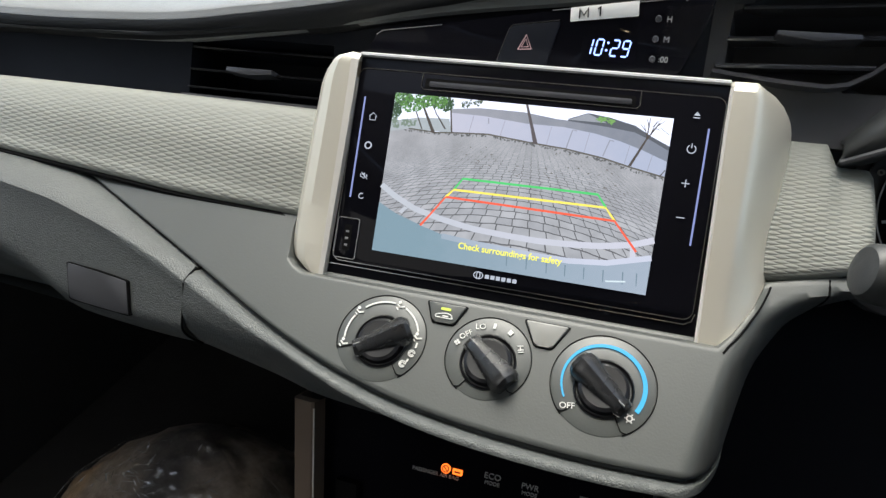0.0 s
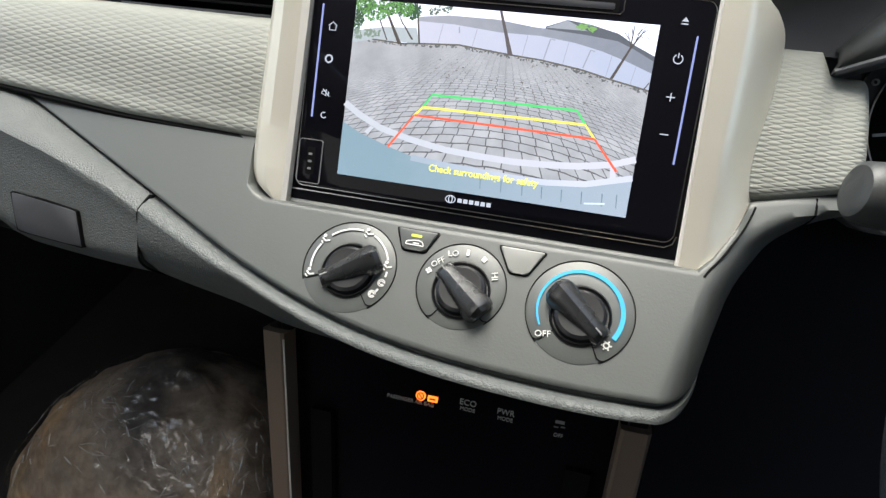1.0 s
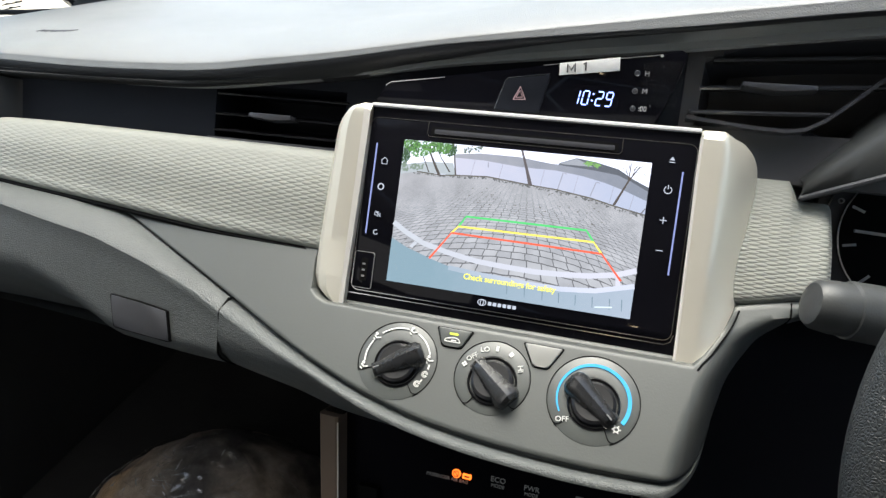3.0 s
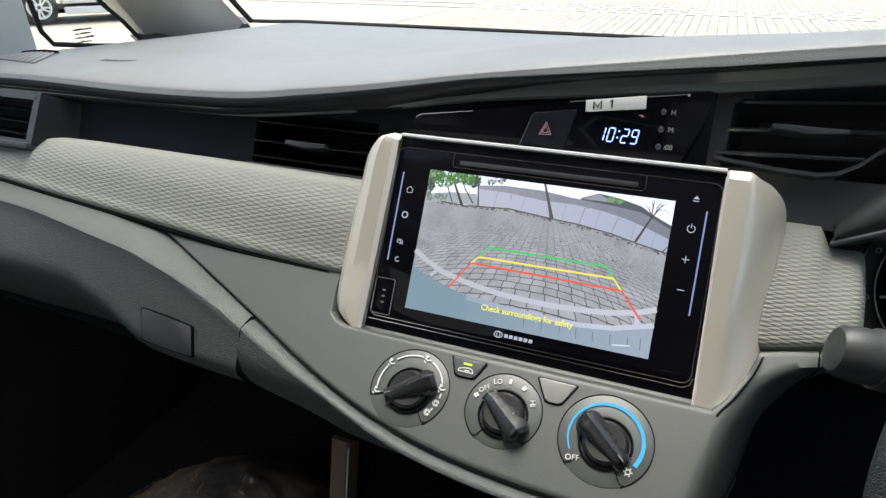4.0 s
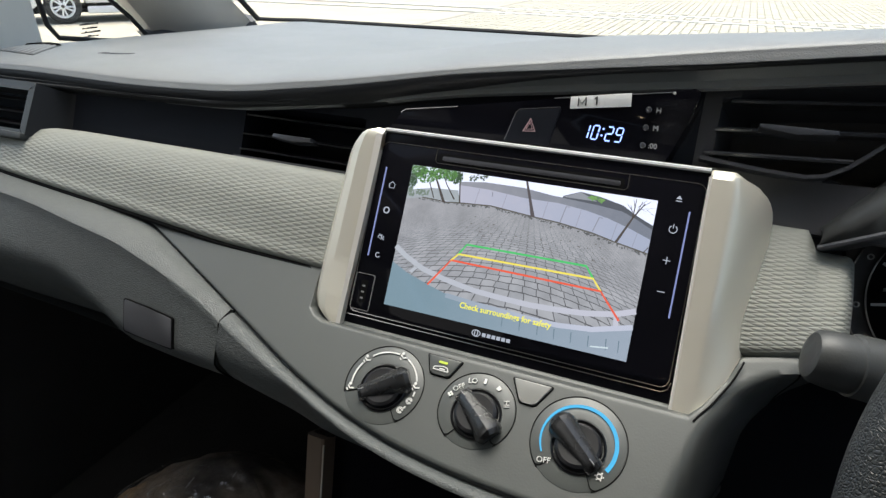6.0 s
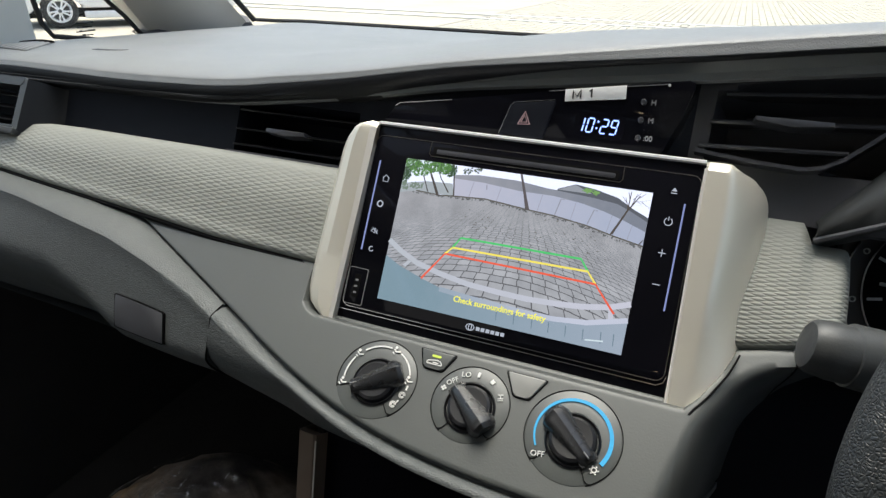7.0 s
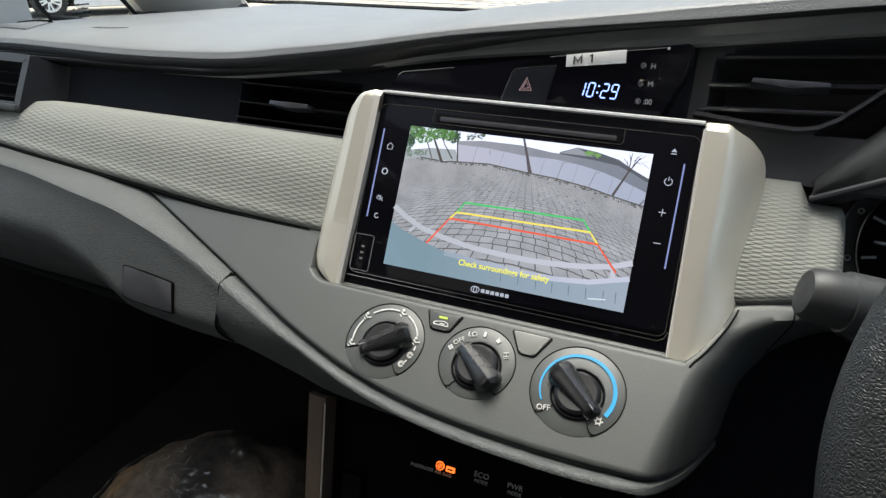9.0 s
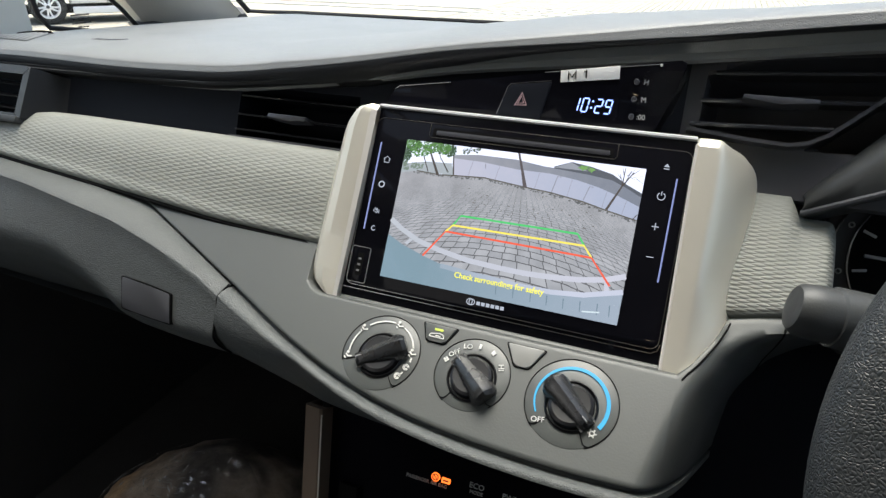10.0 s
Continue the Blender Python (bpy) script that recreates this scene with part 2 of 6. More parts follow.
def ring_line(pts, width, v0, v1, closed=True, m=None):
    """A thin raised line along pts in (u, w)."""
    bm = bmesh.new()
    n = len(pts)
    rows = []
    for i, (u, w) in enumerate(pts):
        pu, pw = pts[i - 1] if closed or i else pts[0]
        qu, qw = pts[(i + 1) % n] if closed or i < n - 1 else pts[-1]
        d = Vector((qu - pu, qw - pw))
        d = d.normalized() if d.length else Vector((1, 0))
        nx, ny = -d.y * width / 2, d.x * width / 2
        rows.append([bm.verts.new((u + s * nx, v, w + s * ny)) for s, v in ((1, v1), (1, v0), (-1, v0), (-1, v1))])
    for i in range(n if closed else n - 1):
        a, b = rows[i], rows[(i + 1) % n]
        for k in range(3):
            bm.faces.new((a[k], b[k], b[k + 1], a[k + 1]))
    if not closed:
        bm.faces.new(rows[0])
        bm.faces.new(rows[-1][::-1])
    if m:
        bm.transform(m)
    return bm


def tube(path, radius, seg=12, squash=(1, 1)):
    """A round bar along a path of points; radius may be one for each point."""
    bm = bmesh.new()
    path = [Vector(p) for p in path]
    rings = []
    for i, p in enumerate(path):
        d = (path[min(i + 1, len(path) - 1)] - path[max(i - 1, 0)]).normalized()
        side = d.cross(Vector((0, 0, 1)) if abs(d.z) < 0.9 else Vector((0, 1, 0))).normalized()
        up = side.cross(d)
        r = radius[i] if isinstance(radius, (list, tuple)) else radius
        rings.append([bm.verts.new(p + side * r * squash[0] * math.cos(math.tau * k / seg) + up * r * squash[1] * math.sin(math.tau * k / seg)) for k in range(seg)])
    for a, b in zip(rings, rings[1:]):
        for k in range(seg):
            bm.faces.new((a[k], a[(k + 1) % seg], b[(k + 1) % seg], b[k]))
    bm.faces.new(rings[0][::-1])
    bm.faces.new(rings[-1])
    return bm


def turned(profile, seg=48, m=None):
    """A body turned round the y axis from (radius, v) pairs, front first."""
    rows = [[(r * math.cos(math.tau * k / seg), v, r * math.sin(math.tau * k / seg)) for k in range(seg)] for r, v in profile]
    bm = grid(rows, close=True)
    bmesh.ops.remove_doubles(bm, verts=bm.verts, dist=1e-6)
    if m:
        bm.transform(m)
    return bm


def block(u0, u1, v0, v1, w0, w1, bevel=0.0):
    bm = bmesh.new()
    bmesh.ops.create_cube(bm, size=1, matrix=Matrix.Translation(((u0 + u1) / 2, (v0 + v1) / 2, (w0 + w1) / 2)) @ Matrix.Diagonal((u1 - u0, v1 - v0, w1 - w0, 1)))
    if bevel:
        bmesh.ops.bevel(bm, geom=bm.edges[:], offset=bevel, segments=2, affect="EDGES", profile=0.5)
    return bm


def lettering(text, height, at, spin=0.0, m=None, depth=0.0002, stretch=1.0, slant=0.0, bold=0.0):
    """Raised letters with their middle at (u, v, w), facing the seats."""
    cu = bpy.data.curves.new("letters", "FONT")
    cu.body, cu.size, cu.extrude, cu.align_x, cu.align_y = text, height * 1.4, depth, "CENTER", "CENTER"
    cu.resolution_u = 3
    cu.shear, cu.offset = slant, bold * height
    ob = bpy.data.objects.new("letters", cu)
    me = ob.to_mesh()
    bm = bmesh.new()
    bm.from_mesh(me)
    ob.to_mesh_clear()
    bpy.data.objects.remove(ob)
    bpy.data.curves.remove(cu)
    bm.transform(Matrix.Translation(at) @ pose(0, 0, 0, 90) @ pose(0, 0, 0, 0, 0, spin) @ Matrix.Diagonal((stretch, 1, 1, 1)))
    if m:
        bm.transform(m)
    return bm


def lerp(a, b, t):
    return a + (b - a) * t


# ---- shapes that several parts of the dash share ----
def panel_v(w):
    """Depth of the sloping climate panel."""
    return -0.012 + 0.54 * (w + 0.112)


trim_low = curve_of([(-0.75, -0.036), (-0.489, -0.056), (-0.411, -0.0625), (-0.301, -0.0708), (-0.22, -0.0775), (-0.10, -0.0815)])
trim_high = curve_of([(-0.75, -0.036), (-0.56, -0.023), (-0.525, -0.0212), (-0.479, -0.0170), (-0.445, -0.0086), (-0.40, -0.0076), (-0.258, -0.0078), (-0.10, -0.0088)], 0.010)
nose_w = curve_of([(-0.75, 0.033), (-0.60, 0.0345), (-0.504, 0.0350), (-0.3635, 0.032), (-0.247, 0.0342), (-0.151, 0.0463), (-0.068, 0.0601), (0.004, 0.0716), (0.067, 0.0820), (0.124, 0.0894), (0.167, 0.0954), (0.26, 0.1055), (0.40, 0.112), (0.75, 0.07)], 0.03)
nose_v = curve_of([(-0.75, 0.03), (-0.30, 0.018), (-0.15, 0.008), (-0.05, 0.0), (0.2, -0.002), (0.4, -0.01), (0.75, 0.02)], 0.04)
seam_w = curve_of([(-0.75, 0.028), (-0.53, 0.0247), (-0.447, 0.0256), (-0.263, 0.0281), (-0.12, 0.0436), (-0.103, 0.0485), (0.001, 0.0668), (0.0835, 0.0811), (0.173, 0.0941), (0.3, 0.103), (0.75, 0.06)], 0.02)
lip_w = curve_of([(-0.345, -0.055), (-0.302, -0.0712), (-0.1757, -0.1211), (-0.1266, -0.1409), (-0.082, -0.1555), (-0.0437, -0.1643), (-0.010, -0.1686), (0.021, -0.1706), (0.0622, -0.1716), (0.0885, -0.1708), (0.113, -0.1697), (0.25, -0.156)], 0.016)
lip_low = curve_of([(-0.20, -0.172), (-0.176, -0.1745), (-0.158, -0.1780), (-0.10, -0.1835), (-0.05, -0.1848), (0.01, -0.1850), (0.117, -0.1838), (0.2, -0.181)], 0.014)
bend_u = curve_of([(-0.30, 0.080), (-0.1675, 0.1080), (-0.146, 0.1135), (-0.118, 0.1215), (-0.095, 0.1340), (-0.0825, 0.1520), (-0.072, 0.185), (-0.05, 0.3)], 0.006)


def to_face(y, z):
    c, s = math.cos(radians(LEANS)), math.sin(radians(LEANS))
    return y * c - z * s, y * s + z * c


def to_world(v, w):
    c, s = math.cos(radians(LEANS)), math.sin(radians(LEANS))
    return v * c + w * s, -v * s + w * c


def span(a, b, n):
    return [lerp(a, b, i / (n - 1)) for i in range(n)]


# ---- dashboard ----
dash = thing("dashboard", (0, 0.1, -0.1), "dark grey two-tone car dashboard with a soft grained top pad", "dashboard")


def pad_back(u):
    """Height and depth of the pad's far edge, which comes forward beside the pillars."""
    k = max(0.0, (abs(u) - 0.62) / 0.115)
    return 0.0085 - 0.024 * min(1.0, 1.2 * k), 0.635 - 0.25 * k ** 1.4


def roll(u):
    """Height of the pad's rounded front face."""
    return 0.0030 + 0.0066 * max(0.0, min(1.0, (0.05 - u) / 0.25, (u + 0.72) / 0.22))


def crown(u, s):
    """How far the pad swells over the soft roll behind its nose, s metres back from it."""
    k, j = 1 - min(1.0, s / 0.085), 1 - min(1.0, s / 0.030)
    dip = max(0.0, min(1.0, (-0.35 - u) / 0.13))
    high = lerp(0.0145, 0.0100, max(0.0, min(1.0, (u - 0.02) / 0.12))) - 0.0100 * dip * dip * (3 - 2 * dip)
    return lerp(high, min(high, 0.0075), 1 - min(1.0, s / 0.06)) * (0.4 * (1 - k * k) + 0.6 * math.sqrt(max(0.0, 1 - j * j)))


def nose_at(u):
    """Depth and height of the pad's front, in the world's upright frame."""
    return to_world(nose_v(u) + 0.0008, nose_w(u) + roll(u) - 0.0016)


# top pad: from the windscreen's foot over the crown, round the nose and back under it
rows, under = [], []
for u in span(-0.76, 0.76, 121):
    yn, zn = nose_at(u)
    zb, yb = pad_back(u)
    bulge = 0.002 * min(1.0, max(0.0, (-0.15 - u) / 0.2)) + 0.0025 * max(0.0, 1 - abs(u - 0.02) / 0.25)
    r = []
    for k in range(37):
        t = (1 - k / 36) ** 2.4
        z = lerp(zn, zb, t) + bulge * math.sin(math.pi * min(1, t * 1.25) ** 0.6) + crown(u, t * (yb - yn)) * (1 - t)
        r.append((u, *to_face(lerp(yn, yb, t), z)))
    v, w, h, s = nose_v(u), nose_w(u), roll(u), seam_w(u)
    g = max(0.0, min(1.0, (u + 0.06) / 0.15))
    low = w + 0.5 * h - 0.0010 - 0.0050 * g
    r += [(u, v + 0.0004, lerp(w + h - 0.0016, low, 0.5)), (u, v + 0.0006, low)]
    rows.append(r + [(u, v + 0.006, low)])
    under.append([(u, v + 0.0060, low - 0.0003), (u, v + 0.0008, low - 0.0003), (u, v + 0.0014, min(low - 0.0012, w - 0.0006 - 0.0050 * g)), (u, v + 0.0044, w - min(0.0030, 0.5 * (w - s)) - 0.0052 * g), (u, lerp(v, 0.02, 0.5), lerp(w, s, 0.75)), (u, 0.018, s + 0.001), (u, 0.019, s - 0.0005), (u, 0.032, s - 0.0005)])
top_pad = part("top_pad", grid(rows, (0, 0.012, -0.010)), pad, dash, "soft grained grey top pad", 60)
# same pad as above; the shade under its nose is put into this darker colour
part("pad_underside", grid(under, (0, 0.004, 0.004)), shade_black, dash, "grained underside of the pad's nose, shade put into its colour", 50)

# upper panel behind the vents
VENTS = [(-0.2445, -0.137, -0.0075, 0.033), (0.099, 0.215, 0.0335, 0.075)]


def vent_hole(u, w):
    return any(a + (0.30 * (w - c) if a > 0 else 0) < u < b and c < w < d + (0.10 * (u - a) if a > 0 else 0) for a, b, c, d in VENTS)


us = sorted(set([round(x, 4) for x in span(-0.75, 0.30, 106)] + [x + e for a, b, c, d in VENTS for x in (a, b) for e in (-0.0006, 0.0006)]))
rows = []
for u in us:
    lo = -0.016 if u < 0.09 else 0.0
    lo = min(lo, trim_high(u) - 0.008) if u < -0.1 else lo
    r = []
    top = seam_w(u) + 0.003
    if u < 0.09:
        ws = span(lo, -0.0081, 5) + span(-0.0069, 0.0325, 13) + span(0.0335, max(top, 0.0345), 6)
        ws = [min(w, top - 0.00002 * (23 - i)) for i, w in enumerate(ws)]
    else:
        ws = span(lo, top, 24)
    for w in ws:
        v = lerp(0.036, 0.026, (w - lo) / 0.09) + (0.055 if vent_hole(u, w) else 0.0)
        r.append((u, v, w))
    rows.append(r)
cut = sum(1 for x in us if x < 0.089)
# one panel in two tones: uneven light is put into the colours
part("upper_panel", grid(rows[:cut + 1], (0, 0.01, 0)), panel_black, dash, "upper panel between top pad and trim, shade put into its black", 50)
part("upper_panel", grid(rows[cut:], (0, 0.01, 0)), black, dash, "upper panel round the driver's air vent, light put into a paler black", 50)


def blade(u0, u1, w, v=0.0265, deep=0.03, thick=0.0022, rise=0.0, drop=0.006):
    """One vent blade with a rounded front edge."""
    pts = []
    for u in span(u0, u1, 13):
        t = (u - u0) / (u1 - u0)
        lift = rise * t
        pts.append([(u, v + 0.0008, w + lift + thick / 2), (u, v, w + lift), (u, v + 0.0008, w + lift - thick / 2), (u, v + deep, w + lift - thick / 2 + drop), (u, v + deep, w + lift + thick / 2 + drop)])
    bm = grid(pts, close=True)
    bmesh.ops.holes_fill(bm, edges=bm.edges)
    return bm


def vent_tab(u0, u1, w, v=0.0215, h=0.0042):
    bm = prism([(u0, w - h * 0.25), (lerp(u0, u1, 0.5), w - h * 0.62), (u1, w - h * 0.25), (u1 - 0.0006, w + h * 0.5), (u0 + 0.0006, w + h * 0.5)], v, v + 0.012, 0.0008)
    return bm


def vent_lip(pts, width, v0, v1):
    return ring_line(pts, width, v0, v1, closed=False)


vent = part("air_vent", join(vent_lip([(-0.2445, -0.0085), (-0.137, -0.0086)], 0.0016, 0.0258, 0.05)), slat_black, dash, "centre air vent with horizontal black blades")
# darker than the driver's blades: weaker light here is put into the colour
for w in (0.0255, 0.0102, -0.0022):
    part("slat", blade(-0.2425, -0.134, w, 0.0290, thick=0.0015), knob_black, vent)
part("vent_tab", vent_tab(-0.2105, -0.1750, 0.0102, 0.0235), slat_black, vent)
right_lip = [(0.0935, 0.0335), (0.105, 0.0322), (0.130, 0.0300), (0.150, 0.0292), (0.160, 0.0312), (0.170, 0.0372), (0.182, 0.0485), (0.20, 0.066)]
vent = part("air_vent", join(vent_lip(right_lip, 0.0022, 0.0235, 0.05)), slat_black, dash, "driver side air vent with black blades")
for w, a in ((0.0695, 0.105), (0.0520, 0.099), (0.0372, 0.095)):
    part("slat", blade(a, 0.215 if w > 0.04 else 0.172, w, 0.0255, thick=0.0024, rise=0.008 if w > 0.04 else 0.004), slat_black, vent)
part("vent_tab", vent_tab(0.1215, 0.1625, 0.0538, 0.0190, 0.0042), slat_black, vent)

# passenger vent at the far end, in a grey frame of its own
bm = join(ring_line(round_rect(-0.655, -0.4575, -0.0225, 0.0205, 0.0015), 0.0075, 0.006, 0.04), block(-0.66, -0.4535, 0.002, 0.012, -0.0275, -0.0215, 0.0015))
vent = part("air_vent", bm, shroud, dash, "outer air vent in a grey frame")
part("duct", block(-0.65, -0.462, 0.038, 0.043, -0.022, 0.02), gap_black, vent)
# same blades again, with this end's shade put into a darker plastic
for w in (0.0085, -0.0025, -0.0135):
    part("slat", blade(-0.652, -0.463, w, 0.012, 0.022, 0.0014), knob_black, vent)
part("vent_tab", vent_tab(-0.575, -0.515, -0.0025, 0.008), slat_black, vent)
part("vent_cheek", grid([[(lerp(-0.4535, -0.432, t), lerp(0.006, 0.0347 - 0.111 * w, 1 - (1 - t) ** 2.2), w) for t in span(0, 1, 12)] for w in span(-0.023, 0.0235, 5)], (0, 0.008, 0)), shade_black, dash)

# quilted trim strips
rows = []
for u in span(-0.75, -0.108, 90):
    a, b = trim_low(u), trim_high(u)
    prof = [(0.020, a - 0.0005), (0.0095, a), (0.0048, a + 0.0018), (0.0035, a + 0.005)]
    h = b - a
    prof += [(0.0048 + 0.004 * t + 0.014 * max(0, t - 0.45) ** 2 * 1.9, a + 0.005 + (h - 0.009) * t) for t in span(0.08, 1.0, 12)]
    last = prof[-1]
    prof += [(last[0] + 0.008, b - 0.0012), (last[0] + 0.018, b), (0.055, b)]
    rows.append([(u, v, w) for v, w in prof])
part("trim_strip", grid(rows, (0, 0.012, 0)), trim_beige, dash, "beige quilted trim strip", 60)
# added black tube that stands in for the shade under the trim's lower edge
part("trim_shade_line", tube([(u, 0.0070, trim_low(u) - 0.0005) for u in span(-0.74, -0.131, 50)], 0.0021, 6), gap_black, dash)

rows = []
for u in span(0.112, 0.190, 28):
    top = 0.0032 if u < 0.1585 else (0.0032 - 0.0125 * min(1.0, ((u - 0.1585) / 0.006)))
    low = curve_of([(0.1, -0.0775), (0.133, -0.0762), (0.15, -0.0730), (0.164, -0.0690), (0.2, -0.060)], 0.006)(u)
    edge = 0.035 * max(0.0, (u - 0.178) / 0.012) ** 2
    prof = [(0.030, low - 0.0005), (0.0160, low), (0.0125, low + 0.003)] + [(0.0125 + 0.0045 * t + 0.016 * t ** 2, low + 0.003 + (top - low - 0.006) * t) for t in span(0.06, 1, 12)]
    prof += [(prof[-1][0] + 0.005, top), (0.06, top)]
    rows.append([(u, v + edge, w) for v, w in prof])
part("trim_strip", grid(rows, (0, 0.012, 0)), trim_beige_driver, dash, "beige quilted trim beside the instruments", 60)

# climate panel and the wedge that runs on from it towards the passenger


def panel_top(u):
    if u < -0.1315:
        return trim_low(u) + 0.004
    pts = [(-0.1315, -0.0765), (-0.1300, -0.092), (-0.1262, -0.1045), (-0.119, -0.1102), (-0.112, -0.1116), (0.1135, -0.1116), (0.1195, -0.1050), (0.1290, -0.0900), (0.1335, -0.0800), (0.1345, -0.0765), (0.164, -0.069), (0.25, -0.060)]
    return float(np.interp(u, *zip(*pts)))


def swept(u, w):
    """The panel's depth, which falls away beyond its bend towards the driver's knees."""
    # steepened so the shape stands in for shade at the driver's knees
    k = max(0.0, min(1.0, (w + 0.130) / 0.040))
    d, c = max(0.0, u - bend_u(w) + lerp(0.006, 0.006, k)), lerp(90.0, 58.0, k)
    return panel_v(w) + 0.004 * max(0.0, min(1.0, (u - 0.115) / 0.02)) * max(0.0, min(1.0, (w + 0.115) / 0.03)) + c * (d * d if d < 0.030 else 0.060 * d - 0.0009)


us = sorted(set([round(x, 4) for x in span(-0.296, 0.10, 80) + span(0.102, 0.24, 60)] + [-0.1322, -0.1315, -0.1308, -0.1262, -0.112, 0.1135, 0.1195, 0.129, 0.1335]))
rows = []
for u in us:
    a, b = panel_top(u), lip_w(u) + 0.0006
    a = max(a, b + 0.0004)
    r = [(u, swept(u, a) + 0.012, a + 0.0002), (u, swept(u, a) + 0.0006, a)]
    r += [(u, swept(u, w), w) for w in span(a - min(0.0008, (a - b) / 3), b + 0.0016 * min(1.0, (a - b) / 0.01), 34)] + [(u, swept(u, b) + 0.0012, b + 0.0004), (u, swept(u, b) + 0.006, b)]
    rows.append(r)
climate_panel = part("climate_panel", grid(rows, (0, 0.012, 0.002)), grey, dash, "satin grey centre panel with three dials", 50)
part("panel_seam", tube([(0.1640, swept(0.164, w) - 0.0001, w) for w in span(-0.0705, -0.12, 14)], 0.0006, 6), gap_black, climate_panel)

# rolled lip below it
rows = []
for u in span(-0.181, 0.10, 62) + span(0.103, 0.165, 26):
    s, b = lip_w(u) - 0.0012, lip_low(u)
    p = swept(u, s)
    b = lerp(min(b, s - 0.0150), s - 0.0092, max(0.0, min(1.0, (u - 0.095) / 0.045)) ** 1.5)
    g = max(0.0, min(1.0, (-0.105 - u) / 0.070))
    q = (0.0048 + 0.0046 * g) * (1 - max(0.0, min(1.0, (u - 0.070) / 0.048)) ** 2)
    e = lerp(p + 0.036, 0.020, g)
    prof = [(p + 0.014, s - 0.0004), (p + 0.0045, s - 0.0010), (p - 0.0005, s - 0.0013), (p - 0.65 * q, s - 0.0022 - 0.0022 * g), (p - q, s - 0.0040 - 0.0036 * g)]
    prof += [(p - 0.97 * q, s - 0.0056 - 0.0036 * g)] + [(lerp(p - 0.97 * q, e, k ** lerp(0.9, 3.4, g)), lerp(s - 0.0056 - 0.0036 * g, b, k)) for k in (0.2, 0.4, 0.6, 0.8, 1.0)]
    prof += [(e + 0.012, b - 0.002), (max(0.06, e + 0.02), b - 0.005)]
    rows.append([(u, v, w) for v, w in prof])
part("lower_lip", grid(rows, (0, 0.01, 0.004)), grain, dash, "grained dark grey rolled lip", 60)

# glove box side
rows = []
crease = curve_of([(-0.75, -0.062), (-0.441, -0.0732), (-0.40, -0.0765), (-0.367, -0.0815), (-0.331, -0.0872), (-0.30, -0.0912), (-0.2457, -0.1045), (-0.20, -0.1195), (-0.17, -0.134)], 0.014)


def crest_v(u):
    return lerp(-0.0175, -0.0255, max(0.0, min(1.0, (u + 0.30) / 0.12)))


lid_low = curve_of([(-0.75, -0.156), (-0.42, -0.164), (-0.34, -0.168), (-0.28, -0.173), (-0.22, -0.175), (-0.18, -0.1740)], 0.02)


def glove_face(u, w):
    """Depth of the glove box lid below its crest."""
    c = min(crease(u), trim_low(u) - 0.007)
    return crest_v(u) + 0.0014 + lerp(-0.10, 0.11, max(0.0, min(1.0, (u + 0.46) / 0.14))) * (c - 0.005 - w) + lerp(32.0, 110.0, min(1.0, max(0.0, (u + 0.36) / 0.08))) * max(0.0, lid_low(u) + lerp(0.050, 0.020, min(1.0, max(0.0, (u + 0.36) / 0.08))) - w) ** 2


def drape(bm, fn):
    """Lays a flat plate on a curved face."""
    for p in bm.verts:
        p.co.y += fn(p.co.x, p.co.z)
    return bm


for u in span(-0.75, -0.1822, 80):
    t = trim_low(u) - 0.0012 if u < -0.2985 else min(trim_low(u) - 0.0012, lip_w(u) - 0.001)
    tv = lerp(0.006, panel_v(t) + 0.0005, max(0.0, min(1.0, (u + 0.345) / 0.04)))
    c = min(crease(u), t - 0.006)
    cv = crest_v(u)
    prof = [(tv + 0.02, t), (tv, t), (lerp(tv, cv, 0.48), lerp(t, c, 0.46)), (lerp(tv, cv, 0.95), lerp(t, c, 0.95)), (cv + 0.0001, c - 0.0012), (cv + 0.0010, c - 0.005)]
    prof += [(glove_face(u, w), w) for w in [lerp(c - 0.005, lid_low(u), k) for k in span(0.08, 1.0, 14)]]
    prof += [(prof[-1][0] + 0.012, lid_low(u) - 0.0026), (0.05, lid_low(u) - 0.004), (0.30, lid_low(u) - 0.012)]
    rows.append([(u, v, w) for v, w in prof])
glove = part("glove_box", grid(rows, (0, 0.008, 0)), grain, dash, "grained dark grey glove box lid", 40)
latch_pts = [(-0.2770, -0.1318), (-0.2262, -0.1354), (-0.2226, -0.1565), (-0.2732, -0.1550)]


def inset(pts, d):
    c = Vector((sum(p[0] for p in pts) / len(pts), sum(p[1] for p in pts) / len(pts)))
    return [tuple(c + (Vector(p) - c) * (1 - d / (Vector(p) - c).length)) for p in pts]


latch_soft = [tuple(Vector(latch_pts[i]).lerp(Vector(latch_pts[(i + 1) % 4]), t)) for i in range(4) for t in (0.03, 0.25, 0.5, 0.75, 0.97)]
part("latch_recess", drape(prism(inset(latch_soft, -0.0012), -0.0014, 0.004), glove_face), gap_black, glove)
part("latch", drape(prism(latch_soft, -0.0024, 0.004, 0.0010), glove_face), black, glove, "flat dark latch paddle")
part("latch_gap", drape(ring_line(inset(latch_soft, -0.0005), 0.0008, -0.0020, 0.002), glove_face), gap_black, glove)
part("lid_gap", tube([(-0.1816, v - 0.0001, w) for u, v, w in rows[-1][1:18]], 0.0007, 6), gap_black, dash)

# driver's knee panel; the shade below the column is put into its colour
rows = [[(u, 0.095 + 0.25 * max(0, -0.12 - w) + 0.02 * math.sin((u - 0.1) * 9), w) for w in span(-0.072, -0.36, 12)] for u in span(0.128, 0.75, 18)]
